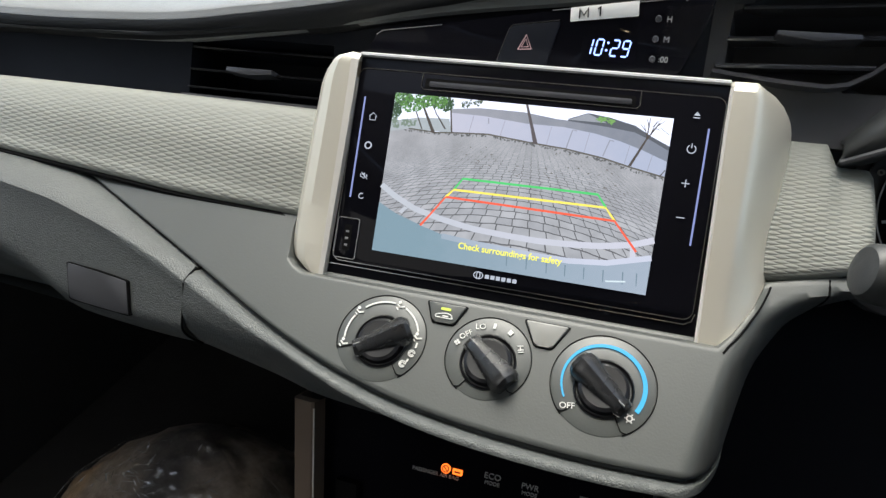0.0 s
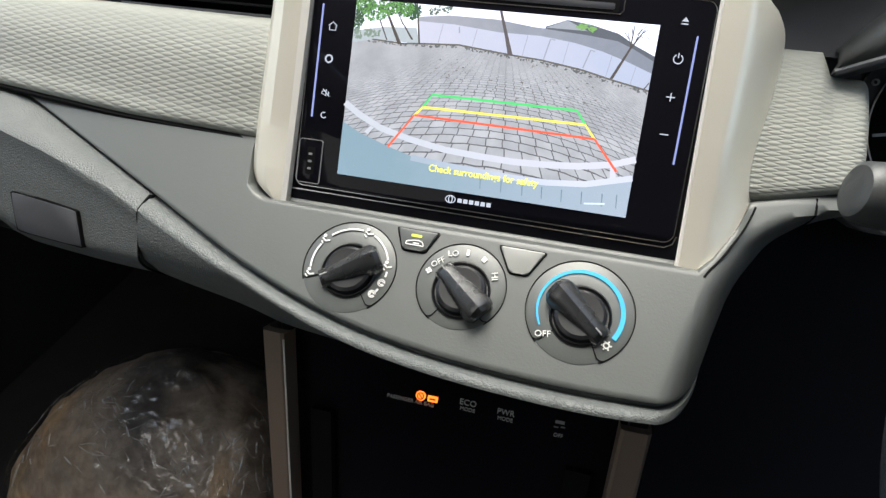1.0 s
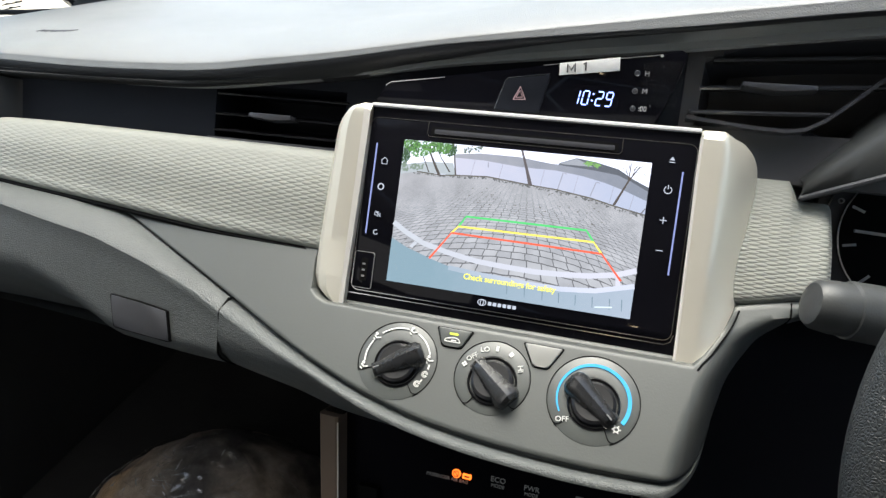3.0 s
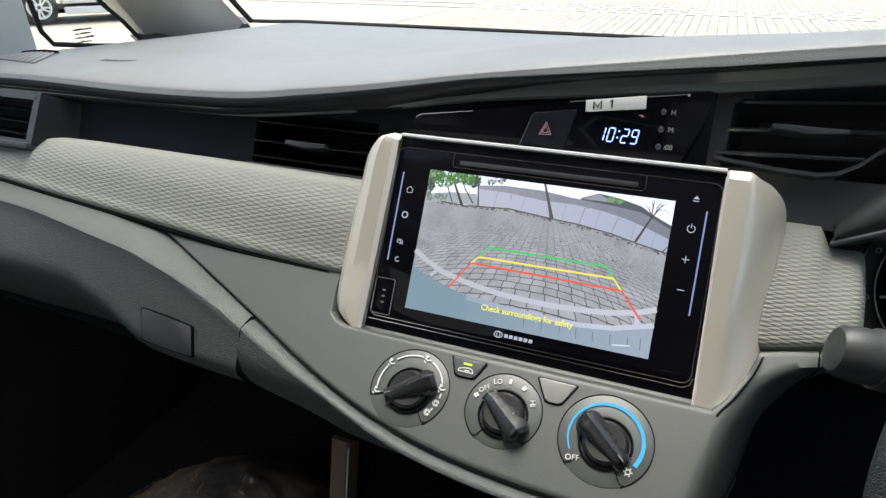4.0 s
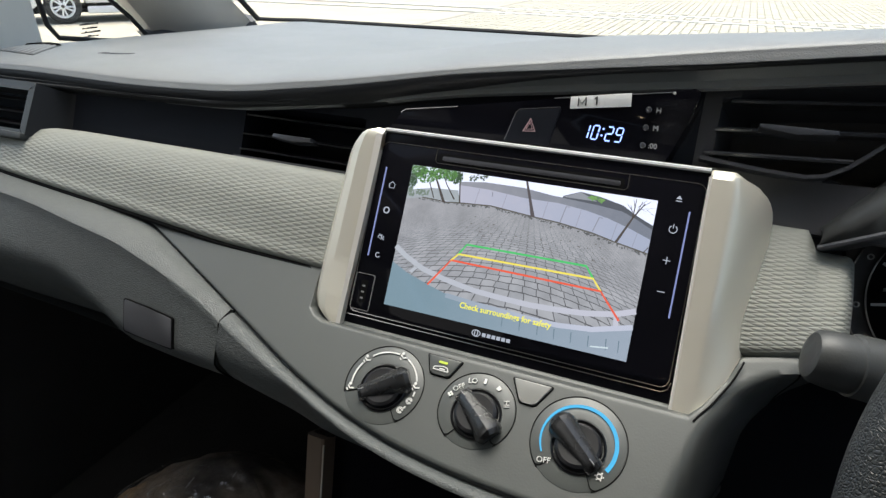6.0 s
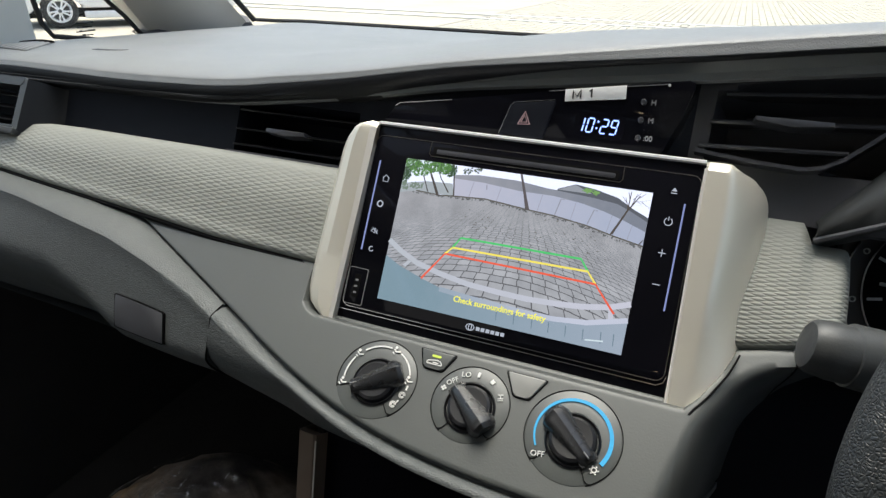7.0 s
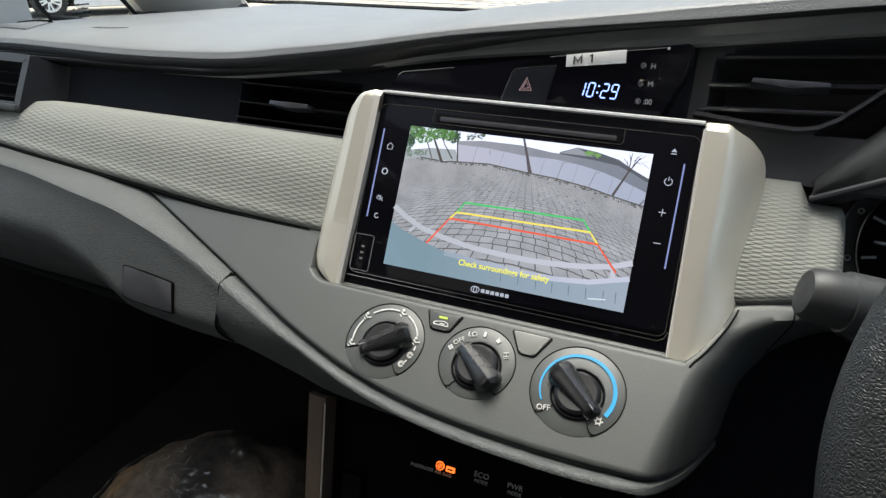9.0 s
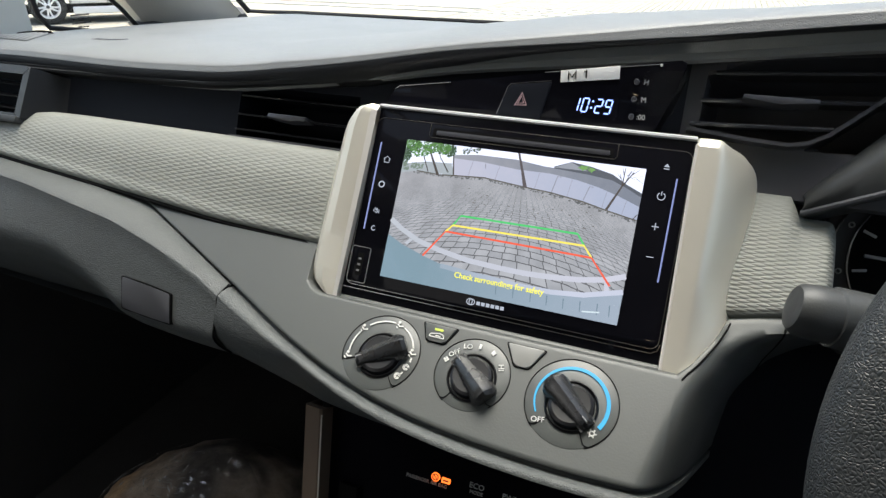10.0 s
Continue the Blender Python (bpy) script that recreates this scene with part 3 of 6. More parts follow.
part("knee_panel", grid(rows, (0, 0.01, 0)), panel_black, dash, "knee panel with its shade put into a black colour")

# side demister grille and embossed sign on the top pad


def on_pad(u, y, lift=0.0):
    """A point on the top pad at the depth y, in the dash's frame."""
    yn, zn = nose_at(u)
    zb, yb = pad_back(u)
    t = (y - yn) / (yb - yn)
    bulge = 0.002 * min(1.0, max(0.0, (-0.15 - u) / 0.2)) + 0.0025 * max(0.0, 1 - abs(u - 0.02) / 0.25)
    z = lerp(zn, zb, t) + bulge * math.sin(math.pi * min(1, t * 1.25) ** 0.6) + crown(u, y - yn) * (1 - t) + lift
    return (u, *to_face(y, z))


def on_grille(a, b, lift=0.0):
    """A point of the side demister: a across it, b from its front to its back."""
    return on_pad(-0.622 + 0.084 * a - 0.056 * b, 0.098 - 0.020 * a + 0.072 * b, lift)


demister = part("demister_grille", grid([[on_grille(a, b, 0.0004) for b in span(-0.02, 1.06, 6)] for a in span(-0.02, 1.02, 7)], (0, 0.004, -0.003)), shroud, dash, "side demister grille with pale fins")
part("slot", tube([on_grille(a, 0.98, 0.0002) for a in span(0.0, 0.98, 8)], 0.0028, 6), gap_black, demister)
for k in range(7):
    part("fin", tube([on_grille(0.06 + 0.145 * k, 0.03, -0.0036), on_grille(0.06 + 0.145 * k, 0.5, -0.0030), on_grille(0.02 + 0.145 * k, 0.93, -0.0030)], 0.0046, 8), fin_grey, demister)
bms = []
for u, n in ((-0.4820, 0.003), (-0.4770, 0.004), (-0.4718, 0.0035), (-0.4665, 0.004), (-0.4612, 0.0035), (-0.4560, 0.004), (-0.4507, 0.0035), (-0.4458, 0.003)):
    y = 0.114 + 0.06 * (u + 0.464)
    bms.append(tube([on_pad(u - n / 2, y - 0.004, 0.0002), on_pad(u - n * 0.1, y + 0.004, 0.0002), on_pad(u + n / 2, y + (0.003 if n < 0.004 else -0.004), 0.0002)], 0.0005, 5))
part("embossed_sign", join(*bms), black, dash, "small embossed marking that cannot be read")

# ---- head unit ----
unit = thing("head_unit", (0, 0, -0.111), "gloss black touchscreen head unit showing a rear camera view", "car stereo")
part("bezel", prism(round_rect(-0.1045, 0.1045, -0.1115, 0.0195, 0.002), 0.0008, 0.02, 0.0008), piano, unit, "gloss black bezel")
part("glass_panel", prism(round_rect(-0.1012, 0.1008, -0.1012, 0.0125, 0.005), -0.0002, 0.002, 0.0003), piano, unit, "gloss black glass front")
part("panel_outline", ring_line(round_rect(-0.1015, 0.1011, -0.1015, 0.0128, 0.005), 0.0005, -0.0003, 0.002), dull_chrome, unit)
part("lower_line", ring_line([(-0.1035, -0.1040), (0.0975, -0.1040), (0.1010, -0.1020), (0.1022, -0.098)], 0.0006, 0.0003, 0.002, closed=False), dull_chrome, unit)
part("top_strip", grid([[(u, v, w) for v, w in ((0.010, 0.0230), (0.0015, 0.0226), (-0.0012, 0.0214), (-0.0012, 0.0202), (0.003, 0.0192))] for u in span(-0.1025, 0.1015, 12)], (0, 0.006, -0.0004)), chrome, unit, "bright chrome top strip")
slot = part("disc_slot", prism(round_rect(-0.0600, 0.0570, 0.0042, 0.0098, 0.0012), -0.0004, 0.001), gap_black, unit, "disc slot with a thin bright edge")
part("slot_edge", ring_line([(-0.0620, 0.0126), (-0.0622, 0.0050), (-0.0608, 0.0034), (0.0578, 0.0034), (0.0592, 0.0050), (0.0590, 0.0126)], 0.0005, -0.0005, 0.001, closed=False), dull_chrome, slot)
part("flap", prism(round_rect(-0.0575, 0.0548, 0.0052, 0.0082, 0.0008), -0.0007, 0.0008, 0.0003), slat_black, slot)
usb = part("usb_port", prism(round_rect(-0.1008, -0.0872, -0.0998, -0.0760, 0.0014), -0.0006, 0.001, 0.0003), piano, unit, "USB socket cover with tiny print")
part("port_edge", ring_line(round_rect(-0.1008, -0.0872, -0.0998, -0.0760, 0.0014), 0.0004, -0.0009, 0.0), dim_print, usb)
part("port_hole", prism(round_rect(-0.0958, -0.0912, -0.0950, -0.0800, 0.0006), -0.0008, 0.0), gap_black, usb)
part("port_print", join(*[block(-0.0948, -0.0928, -0.0011, -0.0004, w, w + 0.0012) for w in (-0.0925, -0.0885, -0.0845)]), dim_print, usb)
for u, a, b in ((-0.0957, -0.0040, -0.0638), (0.0946, -0.0035, -0.0638)):
    part("light_bar", prism(round_rect(u - 0.00045, u + 0.00045, b, a, 0.0003), -0.0006, 0.0), bar_lit, unit, "blue lit touch bar")


def icon(pts_list, width=0.0005, closed=True):
    return join(*[ring_line(p, width, -0.0006, -0.0001, closed=closed) for p in pts_list])


def circle(cu, cw, r, n=20, a0=0, a1=360):
    full = abs(a1 - a0) >= 360
    return [(cu + r * math.cos(radians(lerp(a0, a1, k / (n if full else n - 1)))), cw + r * math.sin(radians(lerp(a0, a1, k / (n if full else n - 1))))) for k in range(n)]


part("home_icon", icon([[(-0.0914, -0.0150), (-0.0890, -0.0130), (-0.0866, -0.0150), (-0.0872, -0.0151), (-0.0872, -0.0172), (-0.0908, -0.0172), (-0.0908, -0.0151)]], 0.0004), icon_lit, unit)
part("settings_icon", icon([circle(-0.0893, -0.0322, 0.0019, 16)], 0.0008), icon_lit, unit)
part("mute_icon", join(icon([[(-0.0912, -0.0510), (-0.0902, -0.0510), (-0.0888, -0.0520), (-0.0888, -0.0484), (-0.0902, -0.0495), (-0.0912, -0.0495)]], 0.0004), icon([[(-0.0908, -0.0484), (-0.0868, -0.0520)], [(-0.0876, -0.0494), (-0.0872, -0.0502), (-0.0876, -0.0510)]], 0.0004, False)), icon_lit, unit)
part("moon_icon", icon([circle(-0.0888, -0.0622, 0.0015, 12, 60, 330)], 0.0005, False), icon_lit, unit)
part("eject_icon", join(prism([(0.0863, 0.0026), (0.0895, 0.0026), (0.0879, 0.0046)], -0.0006, -0.0001), block(0.0863, 0.0895, -0.0006, -0.0001, 0.0012, 0.0017)), icon_lit, unit)
part("power_icon", icon([circle(0.0878, -0.0147, 0.0021, 18, 120, 420), [(0.0878, -0.0118), (0.0878, -0.0142)]], 0.0005, False), icon_lit, unit)
part("plus_icon", join(block(0.0856, 0.0896, -0.0006, -0.0001, -0.03275, -0.03225), block(0.08735, 0.08785, -0.0006, -0.0001, -0.0345, -0.0305)), icon_lit, unit)
part("minus_icon", block(0.0858, 0.0898, -0.0006, -0.0001, -0.05045, -0.04995), icon_lit, unit)
emblem = icon([[(-0.0122 + 0.0026 * math.cos(a), -0.0967 + 0.0019 * math.sin(a)) for a in span(0, math.tau * 23 / 24, 24)], [(-0.0122 + 0.0010 * math.cos(a), -0.0967 + 0.0018 * math.sin(a)) for a in span(0, math.tau * 15 / 16, 16)]], 0.0005)
part("badge", join(emblem, *[block(-0.0083 + 0.0031 * k, -0.0083 + 0.0031 * k + 0.0023, -0.0006, -0.0001, -0.0979, -0.0957) for k in range(6)]), icon_lit, unit, "pale maker's badge as plain shapes")


edge_right = curve_of([(-0.116, 0.1145), (-0.1116, 0.1165), (-0.105, 0.1222), (-0.090, 0.1312), (-0.080, 0.1352), (-0.070, 0.1372), (-0.04, 0.1385), (0.03, 0.1390)], 0.003)
edge_left = curve_of([(-0.116, 0.108), (-0.1122, 0.1120), (-0.109, 0.1190), (-0.104, 0.1262), (-0.096, 0.1285), (-0.085, 0.1290), (-0.05, 0.1278), (0.0, 0.1258), (0.03, 0.1246)], 0.002)


# paler champagne: the reflected highlight along the edges is put into the colour
edge_highlight = plain("champagne_edge_highlight", (0.82, 0.79, 0.72), 0.3, 0.3, vary=0.02)


def chamfer(w):
    """Width of the bright inner chamfer, which tapers downwards."""
    return lerp(0.0022, 0.0040, max(0.0, min(1.0, (w + 0.112) / 0.13)))


def cheek(side):
    """The champagne pillar beside the unit: a flat face, a bright roll and a side that runs back."""
    rows = []
    for w in span(-0.1122, 0.0212, 48):
        u0 = 0.1018 + 0.0022 * max(0.0, min(1.0, -w / 0.11))
        top = max(0.0, (w + 0.004) / 0.0252)
        out = (edge_right if side > 0 else edge_left)(w) - 0.0170 * (1 - math.sqrt(max(0.0, 1 - min(1.0, top) ** 2.6)))
        low = max(0.0, min(1.0, (-0.040 - w) / 0.060))
        low = low * low * (3 - 2 * low)
        if side > 0:
            f = 0.0012
            u1 = min(0.1132, out - 0.0030)
            back = lerp(0.028, panel_v(w) + 0.004, low)
        else:
            u1, f, back = out - 0.0042, chamfer(w), lerp(0.020, max(0.006, panel_v(w) + 0.004), low)
        k = out - u1
        end = 0.0040 * max(0.0, (w - 0.0170) / 0.0042) ** 1.3
        if side < 0:
            ridge = lerp(u0 + f, out, 0.50)
            r = [(u0, 0.010, w), (u0, -0.0036 + end, w), (u0 + f, -0.0048 + end, w), (ridge, -0.0060 + end, w), (lerp(ridge, out, 0.55), -0.0048 + end, w), (out - 0.0030, -0.0030 + end, w), (out - 0.0012, -0.0012 + end, w), (out, 0.0030, w), (out, back, w), (out + 0.0002, back + 0.012, w)]
            rows.append([(-u, v, z) for u, v, z in r])
            continue
        r = [(u0, 0.010, w), (u0, -0.0030 + end, w), (u0 + f, -0.0048 + end, w), (max(u0 + f + 0.001, lerp(u0, u1, 0.5)), -0.0052 + end, w), (max(u0 + f + 0.002, u1 - 0.0012), -0.0053 + end, w)]
        r += [(u1 + k * a, lerp(-0.0053, back, c) + end * (1 - a), w) for a, c in ((0.03, 0.004), (0.08, 0.016), (0.14, 0.040), (0.21, 0.082), (0.30, 0.150), (0.45, 0.28), (0.68, 0.50), (0.87, 0.74), (1.0, 1.0))]
        r += [(out + 0.0002, back + 0.012, w)]
        rows.append([(side * u, v, z) for u, v, z in r])
    return grid(rows, (-side * 0.002, 0.010, 0))


for side in (-1, 1):
    pillar_part = part("side_pillar", cheek(side), metal_paint, unit, "champagne metallic side pillar", 17)
    if side < 0:
        us0 = [(0.1018 + 0.0022 * max(0.0, min(1.0, -w / 0.11)), w) for w in span(-0.1118, 0.0165, 14)]
        part("edge_bead", grid([[(-u + 0.0002, 0.002, w), (-u + 0.0002, -0.0043, w), (-u - chamfer(w) * 0.5, -0.0050, w), (-u - chamfer(w), -0.0056, w), (-u - chamfer(w) - 0.0004, -0.0049, w)] for u, w in us0], (0, 0.0004, 0)), edge_highlight, pillar_part, "inner chamfer with its highlight put into a pale colour", 60)
        continue
    part("edge_bead", tube([(side * (0.1020 + (0.0006 if side < 0 else 0.0) + 0.0022 * max(0.0, min(1.0, -w / 0.11))), -0.0042, w) for w in span(-0.1118, 0.0165, 14)], 0.0014 if side < 0 else 0.0009, 8), edge_highlight, pillar_part, "inner edge with its highlight put into a pale colour")
part("pillar_gap", tube([(edge_right(w) + 0.0005, panel_v(w) - 0.0002 if w < -0.0765 else 0.0128 + 0.0045 * (w + 0.073) / 0.07 + 0.016 * ((w + 0.073) / 0.07) ** 2, w) for w in span(-0.0785, -0.1135, 12)], 0.0006, 6), gap_black, unit)

# the display: a flat picture of the yard behind the car, drawn in layers
S = -0.0004


def screen_mat(name, colour, strength=1.0):
    return glow(name, colour, strength, 0.07)


def paving_picture():
    """Grey block paving seen by a wide lens: joints that close up towards the horizon."""
    mat, nt, b = nodes_of("screen_paving")
    b.inputs["Base Color"].default_value, b.inputs["Roughness"].default_value = (0.01, 0.01, 0.012, 1), 0.07
    sep = nt.nodes.new("ShaderNodeSeparateXYZ")
    link(nt, object_coord(nt), sep.inputs[0])
    du = math_node(nt, "SUBTRACT", sep.outputs["X"], 0.004)
    # origin of the part is at w = -0.111
    w = math_node(nt, "SUBTRACT", sep.outputs["Z"], 0.111)
    bow = math_node(nt, "MULTIPLY", math_node(nt, "MULTIPLY", du, du), -2.1)
    dep = math_node(nt, "SUBTRACT", math_node(nt, "SUBTRACT", -0.004, w), math_node(nt, "MULTIPLY", bow, -1.0))
    dep = math_node(nt, "MAXIMUM", dep, 0.004)
    far = math_node(nt, "DIVIDE", 0.06, dep)
    X = math_node(nt, "MULTIPLY", math_node(nt, "MULTIPLY", du, far), 1 / 0.0086)
    Y = math_node(nt, "MULTIPLY", far, 8.0)
    comb = nt.nodes.new("ShaderNodeCombineXYZ")
    link(nt, X, comb.inputs[0])
    link(nt, Y, comb.inputs[1])
    wob = nt.nodes.new("ShaderNodeTexNoise")
    wob.inputs["Scale"].default_value = 1.3
    link(nt, comb.outputs[0], wob.inputs["Vector"])
    add = nt.nodes.new("ShaderNodeVectorMath")
    add.operation = "MULTIPLY_ADD"
    add.inputs[1].default_value = (0.22, 0.16, 0)
    link(nt, wob.outputs["Color"], add.inputs[0])
    link(nt, comb.outputs[0], add.inputs[2])
    br = nt.nodes.new("ShaderNodeTexBrick")
    br.offset = 0.12
    br.inputs["Scale"].default_value = 1.0
    br.inputs["Brick Width"].default_value, br.inputs["Row Height"].default_value = 1.0, 0.55
    br.inputs["Mortar Size"].default_value, br.inputs["Mortar Smooth"].default_value = 0.045, 0.5
    br.inputs["Color1"].default_value, br.inputs["Color2"].default_value = (0.37, 0.385, 0.415, 1), (0.29, 0.305, 0.335, 1)
    br.inputs["Mortar"].default_value = (0.035, 0.035, 0.04, 1)
    link(nt, add.outputs[0], br.inputs["Vector"])
    stain = noise_node(nt, 70, 3, 0.5)
    soft = nt.nodes.new("ShaderNodeMix")
    soft.data_type = "RGBA"
    near = nt.nodes.new("ShaderNodeMapRange")
    near.inputs["From Min"].default_value, near.inputs["From Max"].default_value = 0.004, 0.032
    link(nt, dep, near.inputs["Value"])
    fade = math_node(nt, "MULTIPLY", near.outputs[0], 0.8)
    link(nt, fade, soft.inputs["Factor"])
    soft.inputs[6].default_value = (0.32, 0.327, 0.352, 1)
    link(nt, br.outputs["Color"], soft.inputs[7])
    mul = nt.nodes.new("ShaderNodeMix")
    mul.data_type, mul.blend_type = "RGBA", "MULTIPLY"
    mul.inputs["Factor"].default_value = 1.0
    link(nt, soft.outputs[2], mul.inputs[6])
    link(nt, ramp(nt, stain, [(0.3, (0.80, 0.80, 0.80)), (0.6, (1.04, 1.04, 1.04))]), mul.inputs[7])
    link(nt, mul.outputs[2], b.inputs["Emission Color"])
    b.inputs["Emission Strength"].default_value = LIT
    return mat


def sliding_picture(name, left, right, u0, u1, grain=0.1):
    """A lit area whose colour changes across the display, with a little picture noise."""
    mat, nt, b = nodes_of(name)
    b.inputs["Base Color"].default_value, b.inputs["Roughness"].default_value = (0.01, 0.01, 0.012, 1), 0.07
    sep = nt.nodes.new("ShaderNodeSeparateXYZ")
    link(nt, object_coord(nt), sep.inputs[0])
    f = math_node(nt, "DIVIDE", math_node(nt, "SUBTRACT", sep.outputs["X"], u0), u1 - u0)
    f = math_node(nt, "MULTIPLY_ADD", math_node(nt, "SUBTRACT", noise_node(nt, 120, 4, 0.6), 0.5), grain * 3, f)
    link(nt, ramp(nt, f, [(0.0, left), (1.0, right)]), b.inputs["Emission Color"])
    b.inputs["Emission Strength"].default_value = LIT
    return mat


def layer(pts, k, clip=True):
    if clip:
        pts = [(max(-0.077, min(0.077, u)), max(-0.0925, min(0.0, w))) for u, w in pts]
    return prism(pts, S - 0.00006 * k, S - 0.00006 * k + 0.00003)


def strip(line, low, k):
    return layer(line + low[::-1], k)


screen = part("screen", layer([(-0.077, -0.0925), (0.077, -0.0925), (0.077, 0.0), (-0.077, 0.0)], 0), paving_picture(), unit, "lit display with a picture of a paved yard", 80)
ground_line = [(-0.077, -0.0226), (-0.0725, -0.0206), (-0.0658, -0.0199), (-0.0489, -0.0205), (-0.0399, -0.0197), (-0.0191, -0.0184), (0.0066, -0.0206), (0.0241, -0.0217), (0.0446, -0.0244), (0.0598, -0.0277), (0.077, -0.0308)]
part("picture_sky", strip([(-0.077, 0.0), (0.077, 0.0)], ground_line, 1), screen_mat("screen_sky", (0.74, 0.79, 0.98), 1.1), screen)
wall_top = [(-0.0427, -0.0064), (-0.0257, -0.0043), (-0.001, -0.0042), (0.0176, -0.0062), (0.03, -0.0066), (0.0450, -0.0052), (0.0588, -0.0084), (0.0675, -0.0115), (0.077, -0.0155)]
part("picture_wall", strip(wall_top, ground_line[4:], 2), sliding_picture("screen_wall", (0.41, 0.42, 0.51), (0.33, 0.37, 0.48), -0.04, 0.07, 0.3), screen)
band_low = [(-0.0420, -0.0085), (-0.023, -0.0085), (0.001, -0.0103), (0.0218, -0.0101), (0.0389, -0.0119), (0.0524, -0.0146), (0.0640, -0.0180), (0.077, -0.0226)]
part("picture_wall_band", strip(wall_top, band_low, 3), sliding_picture("screen_wall_band", (0.26, 0.27, 0.31), (0.17, 0.19, 0.235), -0.04, 0.07, 0.3), screen)
part("picture_far_wall", strip([(-0.077, -0.0165), (-0.060, -0.0130), (-0.0425, -0.0120)], [(-0.077, -0.0226), (-0.0658, -0.0199), (-0.0400, -0.0198)], 3), screen_mat("screen_far_wall", (0.33, 0.37, 0.40), 1.0), screen)
part("picture_roof", strip([(0.0235, -0.0055), (0.0336, -0.0014), (0.0453, -0.0027), (0.0588, -0.0057), (0.0675, -0.0105), (0.077, -0.0146)], [(0.0235, -0.0066), (0.0450, -0.0078), (0.0588, -0.0092), (0.0675, -0.0125), (0.077, -0.0170)], 4), screen_mat("screen_roof", (0.09, 0.10, 0.12), 1.0), screen)
part("picture_roof_slope", layer([(0.0235, -0.0060), (0.0336, -0.0017), (0.0440, -0.0058)], 5), screen_mat("screen_roof_slope", (0.26, 0.28, 0.32), 1.0), screen)
part("picture_kerb", ring_line(ground_line[2:], 0.0008, S - 0.00034, S - 0.0003, closed=False), screen_mat("screen_kerb", (0.10, 0.095, 0.085), 1.0), screen)
trunk_mat = screen_mat("screen_bark", (0.07, 0.06, 0.055), 1.0)


def limb(a, b, w0, w1, k=7):
    (u0, z0), (u1, z1) = a, b
    return layer([(u0 - w0, z0), (u0 + w0, z0), (u1 + w1, z1), (u1 - w1, z1)], k)


part("picture_trunk", join(limb((-0.0399, -0.0200), (-0.0437, 0.0), 0.0005, 0.0004), limb((-0.0505, -0.0211), (-0.0603, -0.004), 0.0011, 0.0006), limb((-0.0578, -0.0195), (-0.0630, -0.0095), 0.0004, 0.0004), limb((-0.0440, -0.0181), (-0.0500, -0.0105), 0.0006, 0.0004), limb((-0.0500, -0.0110), (-0.0540, -0.004), 0.0004, 0.0003)), trunk_mat, screen)
part("picture_trunk", join(limb((0.0080, -0.0208), (0.0048, -0.0120), 0.0013, 0.0009), limb((0.0048, -0.0120), (0.0002, 0.0), 0.0009, 0.0007)), screen_mat("screen_bark_pale", (0.09, 0.08, 0.085), 1.0), screen)
part("picture_trunk", join(limb((0.0588, -0.0270), (0.0655, -0.0115), 0.0008, 0.0005), limb((0.0655, -0.0118), (0.0705, -0.0030), 0.0005, 0.0003), limb((0.0652, -0.0120), (0.0655, -0.0010), 0.0004, 0.0002), limb((0.0690, -0.0065), (0.0765, -0.0045), 0.0003, 0.0002), limb((0.0680, -0.0085), (0.0755, -0.0082), 0.0003, 0.0002), limb((0.0745, -0.0306), (0.0768, -0.0270), 0.0004, 0.0003)), trunk_mat, screen)
joint_mat = screen_mat("screen_wall_joint", (0.25, 0.26, 0.31), 1.0)
for path in ([(0.0248, -0.0214), (0.0268, -0.0112), (0.0290, -0.0115)], [(0.0445, -0.0234), (0.0469, -0.0146), (0.0490, -0.0150)], [(-0.020, -0.0095), (-0.0195, -0.0125)]):
    part("picture_pillar", ring_line(path, 0.0006, S - 0.0004, S - 0.00036, closed=False), joint_mat, screen)
rng = random.Random(7)


def leaf_cloud(spots, n, size, k):
    bm = bmesh.new()
    for _ in range(n):
        cu, cw, ru, rw = rng.choice(spots)
        a, r = rng.uniform(0, math.tau), math.sqrt(rng.random())
        u, w, s, t = cu + ru * r * math.cos(a), cw + rw * r * math.sin(a), size * rng.uniform(0.5, 1.3), rng.uniform(0, math.tau)
        v = S - 0.00006 * (k + rng.random())
        pts = [(max(-0.0769, min(0.0769, u + s * math.cos(t + q) * f)), v, min(-0.0001, w + s * math.sin(t + q) * f)) for q, f in ((0, 1), (1.7, 0.6), (3.1, 1), (4.7, 0.55))]
        bm.faces.new([bm.verts.new(p) for p in pts])
    return bm


crowns = [(-0.072, -0.003, 0.006, 0.004), (-0.066, -0.006, 0.007, 0.0045), (-0.058, -0.003, 0.007, 0.004), (-0.050, -0.003, 0.005, 0.004), (-0.075, -0.010, 0.003, 0.005), (-0.045, -0.004, 0.004, 0.004)]
part("picture_leaves", leaf_cloud(crowns, 640, 0.0010, 8), screen_mat("screen_leaf_dark", (0.035, 0.075, 0.035), 1.0), screen)
part("picture_leaves", leaf_cloud(crowns[:4], 320, 0.0008, 10), screen_mat("screen_leaf", (0.10, 0.24, 0.06), 1.0), screen)
part("picture_leaves", leaf_cloud([(-0.028, -0.0015, 0.004, 0.0025), (-0.034, -0.003, 0.003, 0.002)], 45, 0.0009, 9), screen_mat("screen_leaf_grey", (0.09, 0.12, 0.09), 1.0), screen)
part("picture_leaves", leaf_cloud([(-0.0745, -0.0175, 0.003, 0.003), (-0.066, -0.0165, 0.005, 0.002)], 70, 0.0011, 9), screen_mat("screen_shrub", (0.16, 0.21, 0.17), 1.0), screen)
